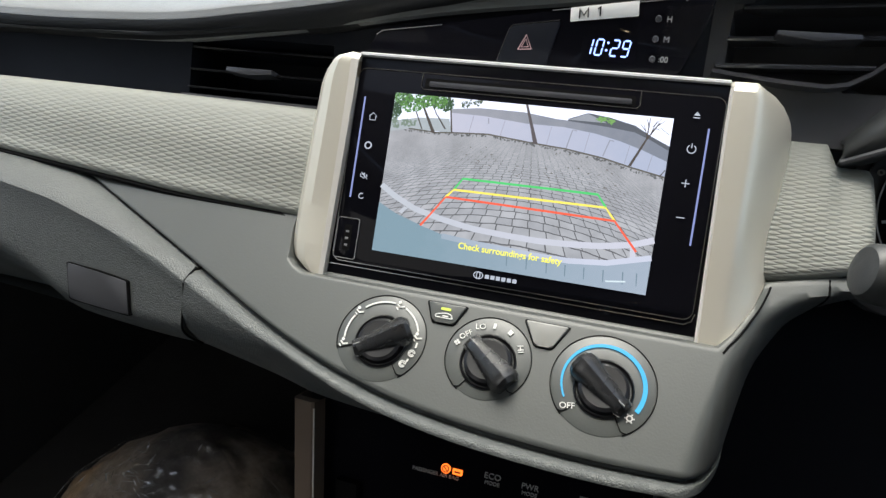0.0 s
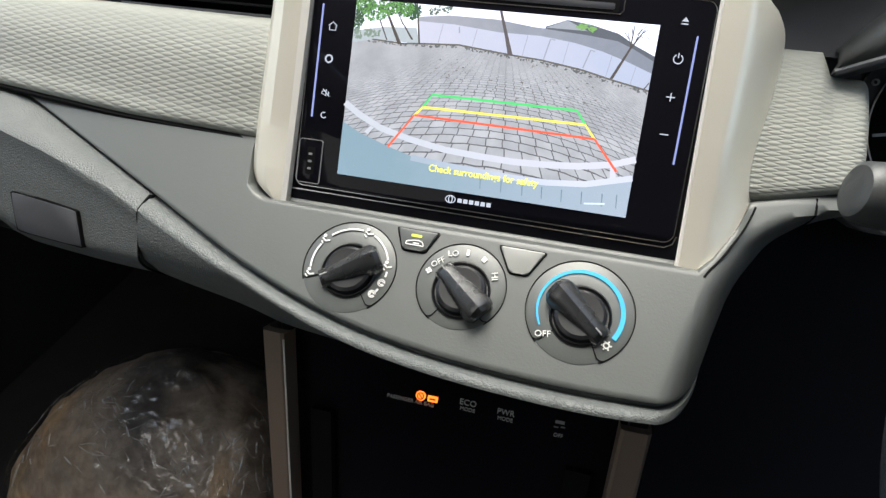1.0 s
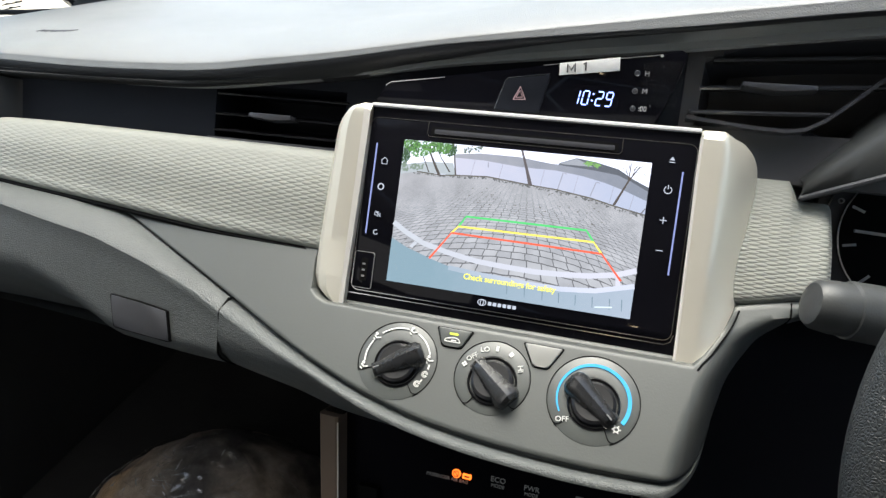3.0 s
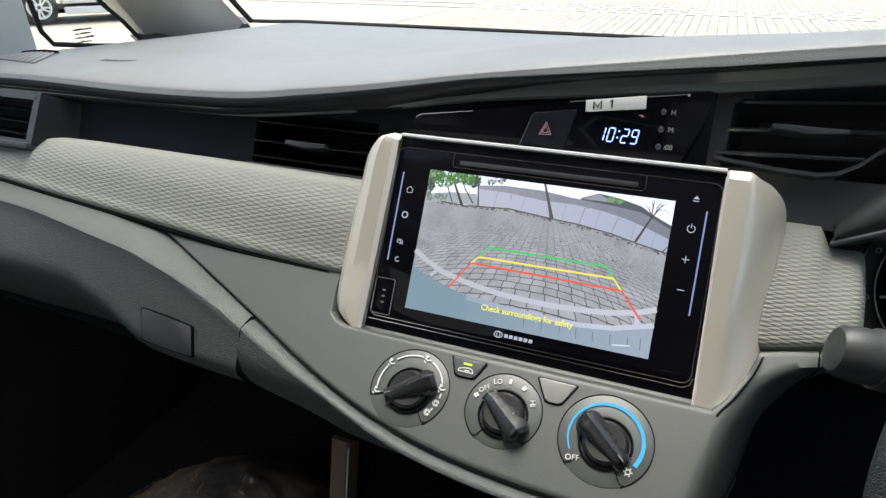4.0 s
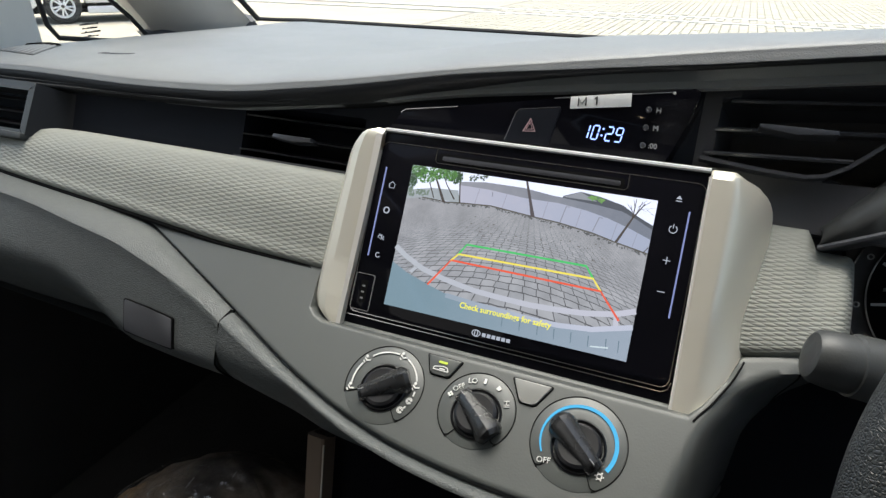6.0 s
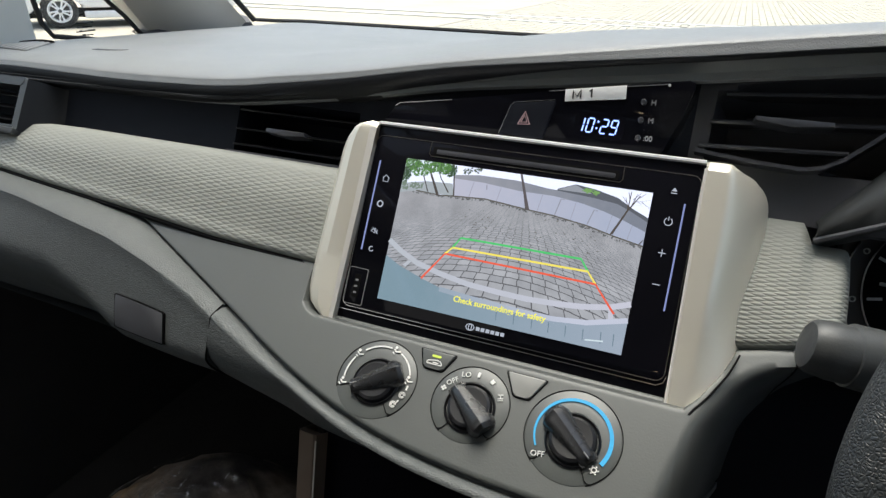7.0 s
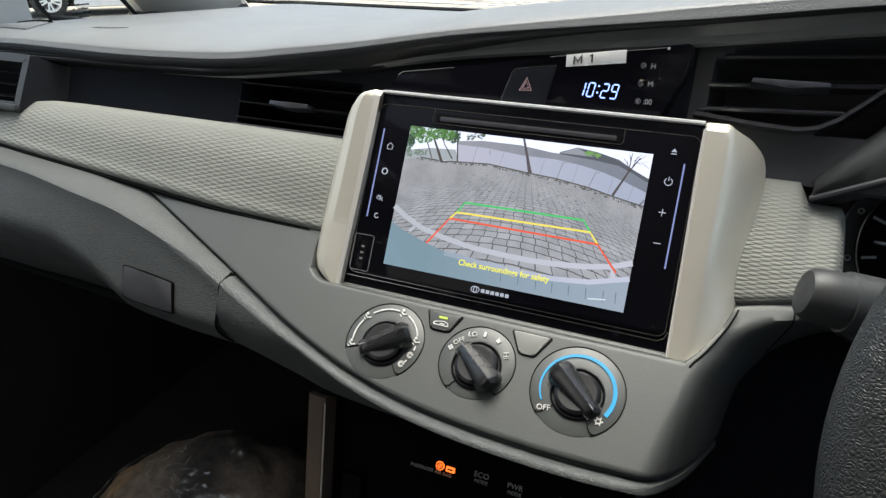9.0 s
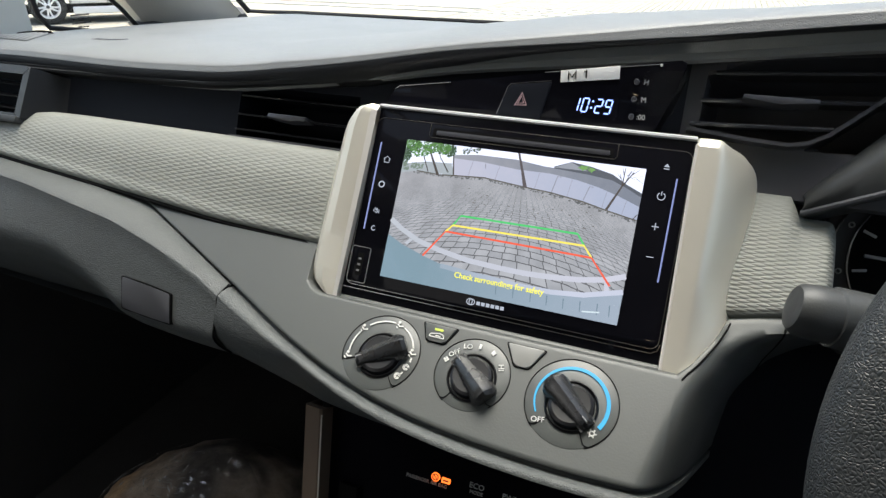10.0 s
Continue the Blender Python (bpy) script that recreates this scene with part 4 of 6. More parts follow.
part("picture_leaves", leaf_cloud([(0.0420, -0.0042, 0.0035, 0.0014), (0.046, -0.0048, 0.002, 0.0010)], 50, 0.0009, 9), screen_mat("screen_leaf_bright", (0.16, 0.32, 0.10), 1.0), screen)
part("picture_litter", leaf_cloud([(lerp(-0.064, 0.076, k / 23), curve_of(ground_line, 0.001)(lerp(-0.064, 0.076, k / 23)) - 0.0009, 0.004, 0.0007) for k in range(24)], 170, 0.0008, 5), screen_mat("screen_shade", (0.10, 0.105, 0.11), 1.0), screen)
twigs = [((0.0655, -0.0115), (0.0630, -0.0050)), ((0.0640, -0.0078), (0.0610, -0.0045)), ((0.0668, -0.0095), (0.0690, -0.0020)), ((0.0690, -0.0060), (0.0720, -0.0075)), ((0.0700, -0.0045), (0.0735, -0.0012)), ((0.0720, -0.0062), (0.0765, -0.0090)), ((0.0655, -0.0060), (0.0640, -0.0015)), ((0.0672, -0.0055), (0.0710, -0.0010))]
for a, b in twigs:
    part("picture_twig", limb(a, b, 0.00028, 0.00012), trunk_mat, screen)
for u in (-0.030, -0.012, 0.014, 0.0345, 0.0560, 0.0680):
    top, low = curve_of(band_low, 0.001)(u), curve_of(ground_line, 0.001)(u)
    part("picture_joint", limb((u, low + 0.0006), (u + 0.0014, top - 0.0004), 0.00014, 0.00012, 5), joint_mat, screen)
litter = bmesh.new()
for _ in range(60):
    u, w, s = rng.uniform(-0.03, 0.06), rng.uniform(-0.042, -0.024), rng.uniform(0.0003, 0.0009)
    litter.faces.new([litter.verts.new((u + a * s, S - 0.0002, w + b * s * 0.45)) for a, b in ((-1, 0), (0, -1), (1, 0), (0, 1))])
part("picture_litter", litter, screen_mat("screen_litter", (0.13, 0.125, 0.12), 1.0), screen)
white_line = [(-0.077, -0.0540), (-0.0683, -0.0593), (-0.055, -0.0651), (-0.0385, -0.0688), (-0.0189, -0.0717), (-0.0005, -0.0726), (0.0173, -0.0730), (0.0342, -0.0722), (0.0504, -0.0707), (0.0659, -0.0678), (0.077, -0.0637)]
line_mat = sliding_picture("screen_white_line", (0.40, 0.43, 0.48), (0.47, 0.48, 0.56), -0.07, 0.07, 0.25)
part("picture_line", ring_line(white_line, 0.0033, S - 0.0003, S - 0.0002, closed=False), line_mat, screen)
part("picture_line", layer([(-0.0612, -0.0645), (-0.0588, -0.0653), (-0.0622, -0.0690), (-0.0645, -0.0683)], 5), line_mat, screen)
part("picture_line", layer([(0.0655, -0.0690), (0.0680, -0.0690), (0.0695, -0.0755), (0.0665, -0.0760)], 5), line_mat, screen)
bumper = [(-0.077, -0.0642), (-0.0661, -0.0692), (-0.049, -0.0743), (-0.0366, -0.0774), (-0.0175, -0.0788), (0.0009, -0.0795), (0.0187, -0.0802), (0.0357, -0.0802), (0.0551, -0.0782), (0.077, -0.0722)]
part("picture_bumper", strip(bumper, [(-0.077, -0.0925), (0.077, -0.0925)], 4), sliding_picture("screen_bumper", (0.17, 0.255, 0.31), (0.28, 0.335, 0.41), -0.05, 0.075), screen)
part("picture_bumper_edge", ring_line([(u, w - 0.0008) for u, w in bumper[3:]], 0.0030, S - 0.0004, S - 0.0003, closed=False), sliding_picture("screen_bumper_edge", (0.27, 0.33, 0.40), (0.45, 0.48, 0.58), -0.03, 0.05), screen)
part("picture_bumper_joint", join(*[limb((u, -0.0835 + 0.9 * (u - 0.03) ** 2), (u + 0.0006, -0.0895 + 0.5 * (u - 0.03) ** 2), 0.0003, 0.0002, 6) for u in (0.002, 0.013, 0.024, 0.034, 0.044, 0.054, 0.064, 0.071)]), screen_mat("screen_bumper_joint", (0.13, 0.19, 0.235), 1.0), screen)
part("picture_glint", ring_line([(0.0560, -0.0886), (0.0660, -0.0872)], 0.0008, S - 0.0006, S - 0.0005, closed=False), screen_mat("screen_glint", (0.55, 0.65, 0.70), 1.0), screen)


def guide(pts, mat):
    part("guide_line", ring_line(pts, 0.0012, S - 0.0011, S - 0.0009, closed=False), mat, screen)


guide([(-0.0334, -0.0515), (-0.0292, -0.0447), (0.0452, -0.0439), (0.0503, -0.0503)], screen_mat("screen_green", (0.07, 0.52, 0.15), 1.0))
guide([(-0.0374, -0.0561), (-0.0334, -0.0515), (0.0503, -0.0503), (0.0558, -0.0566)], screen_mat("screen_yellow", (0.80, 0.68, 0.12), 1.0))
guide([(-0.0498, -0.0741), (-0.0374, -0.0561), (0.0558, -0.0566), (0.0689, -0.0710)], screen_mat("screen_red", (0.75, 0.11, 0.06), 1.0))
part("warning_text", lettering("Check surroundings for safety", 0.0036, (0.003, S - 0.0012, -0.0822), depth=0.00005, stretch=0.94, bold=0.025), screen_mat("screen_text", (0.85, 0.80, 0.10), 1.0), screen)

# ---- clock pod ----
def pod_m():
    """The pod's face leans towards the seats at its top."""
    n = Matrix.Identity(4)
    n[1][2] = -0.25
    n[1][3] = 0.010 + 0.25 * 0.037
    return n


POD = pod_m()
pod = thing("clock_panel", (0, 0.012, 0.03), "gloss black clock and hazard switch panel above the screen", "clock")
pod_out = [(-0.1085, 0.0236), (-0.1050, 0.0275), (-0.0995, 0.0362), (-0.0960, 0.0392), (-0.0582, 0.0446), (0.008, 0.0548), (0.0742, 0.0652), (0.0850, 0.0672), (0.0882, 0.0658), (0.0886, 0.0625), (0.0842, 0.0475), (0.0772, 0.0290), (0.0745, 0.0236)]
part("housing", prism(pod_out, 0.0, 0.03, 0.0010, POD), piano, pod, "gloss black facia")
part("facia_edge", ring_line([(-0.0990, 0.0362), (-0.0955, 0.0385), (-0.0582, 0.0437)], 0.0006, -0.0004, 0.001, False, POD), dull_chrome, pod)
part("facia_edge", ring_line([(0.005, 0.0545), (0.0742, 0.0640)], 0.0004, -0.0004, 0.001, False, POD), dim_print, pod)
part("facia_dot", prism(circle(0.0742, 0.0634, 0.0008, 12), -0.0006, 0.001, 0, POD), white_print, pod)
haz = [(-0.0236, 0.0262), (-0.0180, 0.0435), (-0.0160, 0.0455), (0.0098, 0.0492), (0.0102, 0.0476), (0.0052, 0.0262)]
button = part("hazard_button", prism(haz, -0.0014, 0.004, 0.0009, POD), panel_black, pod, "black hazard warning button")
part("button_edge", ring_line([(-0.0236, 0.0264), (-0.0180, 0.0437), (-0.0160, 0.0458), (0.0098, 0.0495)], 0.0004, -0.0012, 0.002, False, POD), dull_chrome, button)
tri = [(-0.0118, 0.0330), (-0.0042, 0.0336), (-0.0078, 0.0408)]
part("triangle", join(ring_line(tri, 0.0007, -0.0018, -0.001, True, POD), ring_line(inset(tri, 0.0021), 0.0005, -0.0018, -0.001, True, POD)), plain("pink_print", (0.65, 0.42, 0.42), 0.5), button)
window = part("clock_window", prism(round_rect(0.0235, 0.0530, 0.0300, 0.0445, 0.003), -0.0003, 0.002, 0, POD), piano, pod, "dark blue clock window")
SEG = {"0": "abcdef", "1": "bc", "2": "abged", "9": "abcdfg"}


def digit(ch, u, w, wd=0.0038, ht=0.0084, slant=0.16):
    th, gap, bms = 0.00075, 0.00035, []
    h = ht / 2
    ends = {"a": ((0, ht), (wd, ht)), "g": ((0, h), (wd, h)), "d": ((0, 0), (wd, 0)), "f": ((0, h), (0, ht)), "b": ((wd, h), (wd, ht)), "e": ((0, 0), (0, h)), "c": ((wd, 0), (wd, h))}
    for s in SEG[ch]:
        (x0, y0), (x1, y1) = ends[s]
        dx, dy = (gap, 0) if y0 == y1 else (0, gap)
        p, q = (x0 + dx, y0 + dy), (x1 - dx, y1 - dy)
        bms.append(ring_line([(u + x + slant * y, w + y) for x, y in (p, q)], th, -0.0008, -0.0003, False, POD))
    return join(*bms)


for ch, u in zip("1029", (0.0256, 0.0314, 0.0398, 0.0455)):
    part("digit", digit(ch, u - 0.0009, 0.0332, 0.0036, 0.0080), clock_lit, window, "lit pale blue digit")
part("colon", join(*[prism(circle(0.0365 + 0.16 * (w - 0.0332), w, 0.0006, 8), -0.0008, -0.0003, 0, POD) for w in (0.0359, 0.0397)]), clock_lit, window)
for w, s in ((0.0531, "H"), (0.0431, "M"), (0.0331, ":00")):
    knob = part("set_button", turned([(0, -0.0016), (0.0010, -0.0016), (0.0016, -0.0010), (0.0018, 0.001)], 16, POD @ Matrix.Translation((0.0616, 0, w))), slat_black, pod, "small round clock setting button")
    part("print", lettering(s, 0.0030, (0.0672, -0.0002, w), m=POD), soft_print, pod)

label_thing = thing("paper_label", (0.033, 0.004, 0.055), "small white paper label with M 1 stuck on the clock panel", "label")
part("paper", prism([(0.0155, 0.0493), (0.0150, 0.0561), (0.0506, 0.0613), (0.0512, 0.0539)], -0.0010, -0.0001, 0.0002, POD), paper, label_thing)
one_at = [(0.0297, 0.0560), (0.0309, 0.0573), (0.0312, 0.0527)]
letter_m = [(0.0203, 0.0510), (0.0200, 0.0556), (0.0225, 0.0524), (0.0246, 0.0563), (0.0248, 0.0517)]
part("writing", join(*[ring_line(p, 0.0008, -0.0016, -0.0009, False, POD) for p in (letter_m, one_at)]), ink, label_thing, "black letters")

# ---- climate dials ----
TILT_P = math.degrees(math.atan(0.54))


def on_panel(u, w, lift=0.0):
    """A frame on the climate panel: y runs into it, z up along it."""
    return Matrix.Translation((u, panel_v(w) - lift, w)) @ pose(0, 0, 0, -TILT_P)


def grip(length, wide, m, spin):
    """A dial's grip bar: steep sides, a flat back with a worn crown, a deep heel and a narrow pointer's end."""
    rows = []
    for t in span(0, 1, 15):
        x = lerp(-length / 2 - 0.0014, length / 2 - 0.0014, t)
        half = lerp(wide * 0.56, wide * 0.30, t ** 0.9) * (1 - 0.35 * max(0, 0.10 - t) / 0.10)
        top = lerp(0.0132, 0.0066, t) * (1 - 0.22 * (max(0, 0.14 - t) / 0.14) ** 2) * (1 - 0.35 * max(0, t - 0.92) / 0.08)
        side = [(-0.003, 1.16), (-top * 0.40, 1.08), (-top * 0.66, 0.92), (-top * 0.74, 0.80), (-top * 0.90, 0.34)]
        rows.append([(x, v, half * h) for v, h in side] + [(x, -top, 0.0)] + [(x, v, -half * h) for v, h in side[::-1]])
    bm = grid(rows, close=True)
    bmesh.ops.holes_fill(bm, edges=bm.edges)
    bm.transform(m @ pose(0, 0, 0, 0, -spin, 0))
    return bm


def dial(u, w, r, spin, name_label, cut):
    m = on_panel(u, w)
    d = thing("climate_dial", (u, panel_v(w), w), name_label, "dial", "climate dials")
    part("gap_ring", ring_line(circle(0, 0, r + 0.0001, 72, cut[0], cut[1]), 0.0004, -0.0006, 0.001, False, m), gap_black, d)
    part("face", turned([(0.013, -0.0004), (r - 0.0006, -0.0004), (r - 0.0002, -0.0002), (r, 0.001)], 64, m), dial_grey, d, "grey dial face")
    for a in cut:
        e = 6 if a == cut[1] else -6
        p = [(rr * math.cos(radians(a + q)), rr * math.sin(radians(a + q))) for rr, q in ((0.0150, 0.2 * e), (0.0170, 0), (0.020, 0), (r - 0.0022, 0), (r - 0.0009, -0.3 * e), (r, -0.8 * e))]
        part("face_edge", ring_line(p, 0.0004, -0.0010, 0.001, False, m), gap_black, d)
    face_m, m = m, m @ Matrix.Translation((0.0006, 0, -0.0022))
    part("collar", turned([(0.0146, 0.001), (0.0146, -0.0014), (0.0139, -0.0022), (0.0132, -0.0014), (0.0131, 0.0)], 48, m), knob_black, d)
    core = part("knob", turned([(0, -0.0042), (0.0104, -0.0046), (0.0120, -0.0036), (0.0127, 0.0)], 48, m), knob_black, d, "gloss black turning knob")
    part("grip", grip(0.0325, 0.0138, m, spin), grip_black, core, "black grip bar", 24)
    tip = pose(0, 0, 0, 0, -spin, 0)
    part("pointer", ring_line([(0.0098, 0), (0.0136, 0)], 0.0005, -0.0084, -0.0055, False, m @ tip), dim_print, core)
    return d, face_m


def marks(d, m, r, spots):
    """Small air flow pictograms round a dial."""
    k = 1.35
    for a in spots:
        c = Vector((r * math.cos(radians(a)), 0, r * math.sin(radians(a))))
        b = join(prism(circle(c.x - 0.0008 * k, c.z + 0.0013 * k, 0.0007 * k, 8), -0.0012, -0.0008, 0, m), ring_line([(c.x - 0.0016 * k, c.z + 0.0004 * k), (c.x - 0.0002 * k, c.z - 0.0007 * k), (c.x + 0.0016 * k, c.z - 0.0002 * k)], 0.0008, -0.0012, -0.0008, False, m), ring_line([(c.x - 0.0018 * k, c.z - 0.0010 * k), (c.x - 0.0008 * k, c.z - 0.0019 * k)], 0.0006, -0.0012, -0.0008, False, m))
        part("print", b, white_print, d)


d, m = dial(-0.0540, -0.1371, 0.0246, 212, "round air flow dial with white pictograms on the climate panel", (-52, 206))
marks(d, m, 0.0204, (200, 143, 74, 11))
part("print", join(*[ring_line(circle(0, 0, 0.0204, 14, a, b), 0.0009, -0.0012, -0.0008, False, m) for a, b in ((191, 153), (133, 84), (65, 20), (2, -6), (-26, -31))]), white_print, d, "white printed arc")
part("print", join(*[ring_line(circle(0.0199 * math.cos(radians(a)), 0.0199 * math.sin(radians(a)), rr, 10, 0, 330), 0.0005, -0.0012, -0.0008, False, m) for a in (-16, -37) for rr in (0.0010, 0.0018)]), white_print, d)
d, m = dial(0.0048, -0.1366, 0.0223, 141, "round fan speed dial with white numerals on the climate panel", (-48, 238))
part("print", lettering("OFF", 0.0030, (-0.0140, -0.0010, 0.0100), 38, m), white_print, d)
part("print", lettering("LO", 0.0031, (-0.0074, -0.0010, 0.0158), 12, m), white_print, d)
part("print", lettering("HI", 0.0032, (0.0153, -0.0010, 0.0078), -75, m), white_print, d)
part("print", join(prism(round_rect(-0.0009, 0.0006, 0.0160, 0.0191, 0.0003), -0.0012, -0.0008, 0, m), prism([(0.0070, 0.0150), (0.0088, 0.0138), (0.0103, 0.0158), (0.0084, 0.0172)], -0.0012, -0.0008, 0, m)), white_print, d)
part("print", join(*[prism(circle(-0.0176 + 0.0010 * math.cos(a), 0.0050 + 0.0010 * math.sin(a), 0.0007, 8), -0.0012, -0.0008, 0, m) for a in span(0, math.tau * 0.75, 4)]), white_print, d, "white fan pictogram")
d, m = dial(0.0630, -0.1380, 0.0254, 321, "round temperature dial with a blue lit arc on the climate panel", (-62, 226))
arc = []
for k in range(41):
    a = radians(lerp(210, -31, k / 40))
    arc.append((0.0199 * math.cos(a), 0.0199 * math.sin(a), lerp(0.0004, 0.00115, (k / 40) ** 0.8)))
part("blue_arc", prism([((0.0199 + h) * x / 0.0199, (0.0199 + h) * y / 0.0199) for x, y, h in arc] + [((0.0199 - h) * x / 0.0199, (0.0199 - h) * y / 0.0199) for x, y, h in arc[::-1]], -0.0012, -0.0008, 0, m), blue_lit, d, "blue lit cold arc")
part("print", lettering("OFF", 0.0031, (-0.0150, -0.0010, -0.0141), 8, m), white_print, d)
part("print", join(ring_line(circle(0.0143, -0.0138, 0.0013, 12), 0.0006, -0.0012, -0.0008, True, m), *[prism(circle(0.0143 + 0.0021 * math.cos(a), -0.0138 + 0.0021 * math.sin(a), 0.0004, 6), -0.0012, -0.0008, 0, m) for a in span(0, math.tau * 5 / 6, 6)]), white_print, d, "white snowflake")


def soft_poly(pts, r, n=4):
    """Rounds the corners of an outline."""
    out = []
    for i, p in enumerate(pts):
        p, a, b = Vector(p), Vector(pts[i - 1]), Vector(pts[(i + 1) % len(pts)])
        s, e = p + (a - p).normalized() * r, p + (b - p).normalized() * r
        out += [tuple(s.lerp(p, t).lerp(p.lerp(e, t), t)) for t in span(0, 1, n)]
    return out


def key(cu, top, low, w1, w0, label, face):
    m = on_panel(cu, (w1 + w0) / 2)
    h = (w1 - w0) / 2 * 1.136
    t = thing("climate_button", (cu, panel_v(w0), (w1 + w0) / 2), label, "button", "climate buttons")
    pts = soft_poly([(-low / 2, -h), (low / 2, -h), (top / 2, h), (-top / 2, h)], 0.0016)
    part("recess", prism(soft_poly([(-low / 2 - 0.0006, -h - 0.0007), (low / 2 + 0.0006, -h - 0.0007), (top / 2 + 0.0011, h + 0.0006), (-top / 2 - 0.0011, h + 0.0006)], 0.0018), -0.0004, 0.001, 0, m), gap_black, t)
    part("cap", prism(pts, -0.0017, 0.001, 0.0007, m), face, t)
    return t, m


t, m = key(-0.0232, 0.0218, 0.0114, -0.1145, -0.1244, "trapezoid air recirculation button with a green lamp", grey)
part("lamp", prism(round_rect(-0.0028, 0.0028, 0.0014, 0.0028, 0.0005), -0.0021, -0.001, 0, m), green_lit, t, "yellow green lamp")
part("print", join(ring_line(soft_poly([(-0.0048, -0.0030), (0.0048, -0.0030), (0.0036, -0.0008), (0.0012, -0.0002), (-0.0014, -0.0006), (-0.0046, -0.0014)], 0.0006), 0.0005, -0.0021, -0.001, True, m), ring_line([(-0.0010, -0.0020), (0.0022, -0.0020)], 0.0006, -0.0021, -0.001, False, m)), white_print, t, "white car pictogram")
key(0.0311, 0.0228, 0.0084, -0.1152, -0.1266, "blank grey trapezoid button cover", plain("pale_grey_plastic", (0.25, 0.25, 0.235), 0.35, vary=0.04))

# ---- lower console ----
console = thing("centre_console", (0, 0.05, -0.40), "black lower centre console with champagne side strips in a shaded tone", "console")


def con_v(w):
    return 0.012 + 0.30 * (-0.21 - w)


part("switch_panel", grid([[(u, con_v(w) + 0.30 * u * u, w) for w in span(-0.176, -0.42, 10)] for u in span(-0.0985, 0.0975, 9)], (0, 0.01, 0)), piano, console, "gloss black switch panel")
# the pocket's inner shade is put into its near-black colour
part("pocket", grid([[(u, con_v(w) - 0.004 + (0.0 if abs(u) > 0.07 else 0.08), w) for w in span(-0.236, -0.44, 8)] for u in (-0.084, -0.0705, -0.0695, 0, 0.0695, 0.0705, 0.084)], (0, 0.01, 0)), gap_black, console, "open pocket with its shade put into a near-black colour")
for s, a, b in ((-1, 0.0955, 0.1105), (1, 0.0930, 0.1090)):
    part("side_strip", grid([[(s * u, con_v(w) - 0.012 + d, w) for u, d in ((a, 0.008), (a + 0.0004, 0.0012), (a + 0.0022, 0), (b - 0.002, 0.0006), (b, 0.004), (b + 0.001, 0.02))] for w in span(-0.186 if s < 0 else -0.199, -0.46, 12)], (0, 0.008, 0)), bronze, console, "champagne metallic side strip, shade put into its bronze tone")
    if s < 0:
        part("strip_edge", tube([(-a - 0.0006, con_v(w) - 0.0112, w) for w in span(-0.19, -0.45, 10)], 0.0006, 6), edge_highlight, console, "thin bright edge of the strip")
    part("console_side", block(*sorted((s * (b - 0.001), s * (b - 0.008))), 0.095, 0.30, -0.48, -0.20), black, console)


def con_text(s, h, u, w, mat=soft_print, spin=0.0):
    part("print", lettering(s, h, (u, con_v(w) + 0.30 * u * u - 0.0006, w), spin, depth=0.0003), mat, console, "small pale print")


con_text("PASSENGER AIR BAG", 0.0022, -0.0222, -0.2160)
con_text("ECO", 0.0035, 0.0116, -0.2090)
con_text("MODE", 0.0022, 0.0116, -0.2134)
con_text("PWR", 0.0033, 0.0332, -0.2098)
con_text("MODE", 0.0022, 0.0332, -0.2142)
con_text("OFF", 0.0022, 0.0632, -0.2172)
part("print", join(*[block(a, b, con_v(w) + 0.0006, con_v(w) + 0.003, w, w + h) for a, b, w, h in ((0.0605, 0.0655, -0.2095, 0.0018), (0.0600, 0.0625, -0.2125, 0.0007), (0.0638, 0.0662, -0.2118, 0.0007))]), dim_print, console)
cv = con_v(-0.211) - 0.0008
part("airbag_lamp", join(turned([(0, cv - 0.0003), (0.0029, cv - 0.0003), (0.0029, cv + 0.002)], 24, Matrix.Translation((-0.0160, 0, -0.2110))), prism(round_rect(-0.0118, -0.0060, -0.2132, -0.2098, 0.0003), cv - 0.0003, cv + 0.002)), amber_lit, console, "lit amber airbag lamp")
part("lamp_print", join(ring_line(circle(-0.0160, -0.2110, 0.0019, 16), 0.0005, cv - 0.0008, cv, True), ring_line([(-0.0174, -0.2096), (-0.0146, -0.2124)], 0.0005, cv - 0.0008, cv, False), block(-0.0106, -0.0072, cv - 0.0007, cv, -0.2119, -0.2111)), plain("dark_amber_print", (0.25, 0.03, 0.01), 0.5), console)
tag_thing = thing("paper_tag", (0.044, 0.05, -0.30), "small beige paper tag in the console pocket", "label")
part("card", prism([(0.0318, -0.2895), (0.0565, -0.2845), (0.0560, -0.32), (0.0315, -0.32)], 0.052, 0.0535, 0.0003), plain("beige_card", (0.42, 0.33, 0.28), 0.7), tag_thing)
part("tag_print", prism([(0.038, -0.298), (0.050, -0.2955), (0.050, -0.2985), (0.038, -0.301)], 0.0515, 0.0525), dim_print, tag_thing)

# ---- steering wheel, stalk and instruments ----
wheel = thing("steering_wheel", (0.352, -0.10, -0.12), "dark grey grained steering wheel with a moulded rim", "steering wheel")
rows = []
for k in range(120):
    a = math.tau * k / 120
    grow = 1 + 0.10 * math.cos(2 * a)
    r = []
    for q in range(20):
        b = math.tau * q / 20
        rr, vv = 0.0175 * math.cos(b) * grow, 0.0165 * math.sin(b)
        notch = 0.0016 * math.exp(-((math.degrees(b) % 360 - 285) / 14) ** 2)
        rad = 0.168 + rr * (1 - notch * 30)
        r.append((0.3485 + rad * math.cos(a), -0.108 + vv + notch, -0.124 + rad * math.sin(a)))
    rows.append(r)
part("rim", grid(rows + rows[:1], close=True), rim_leather, wheel, "grained rim", 60)
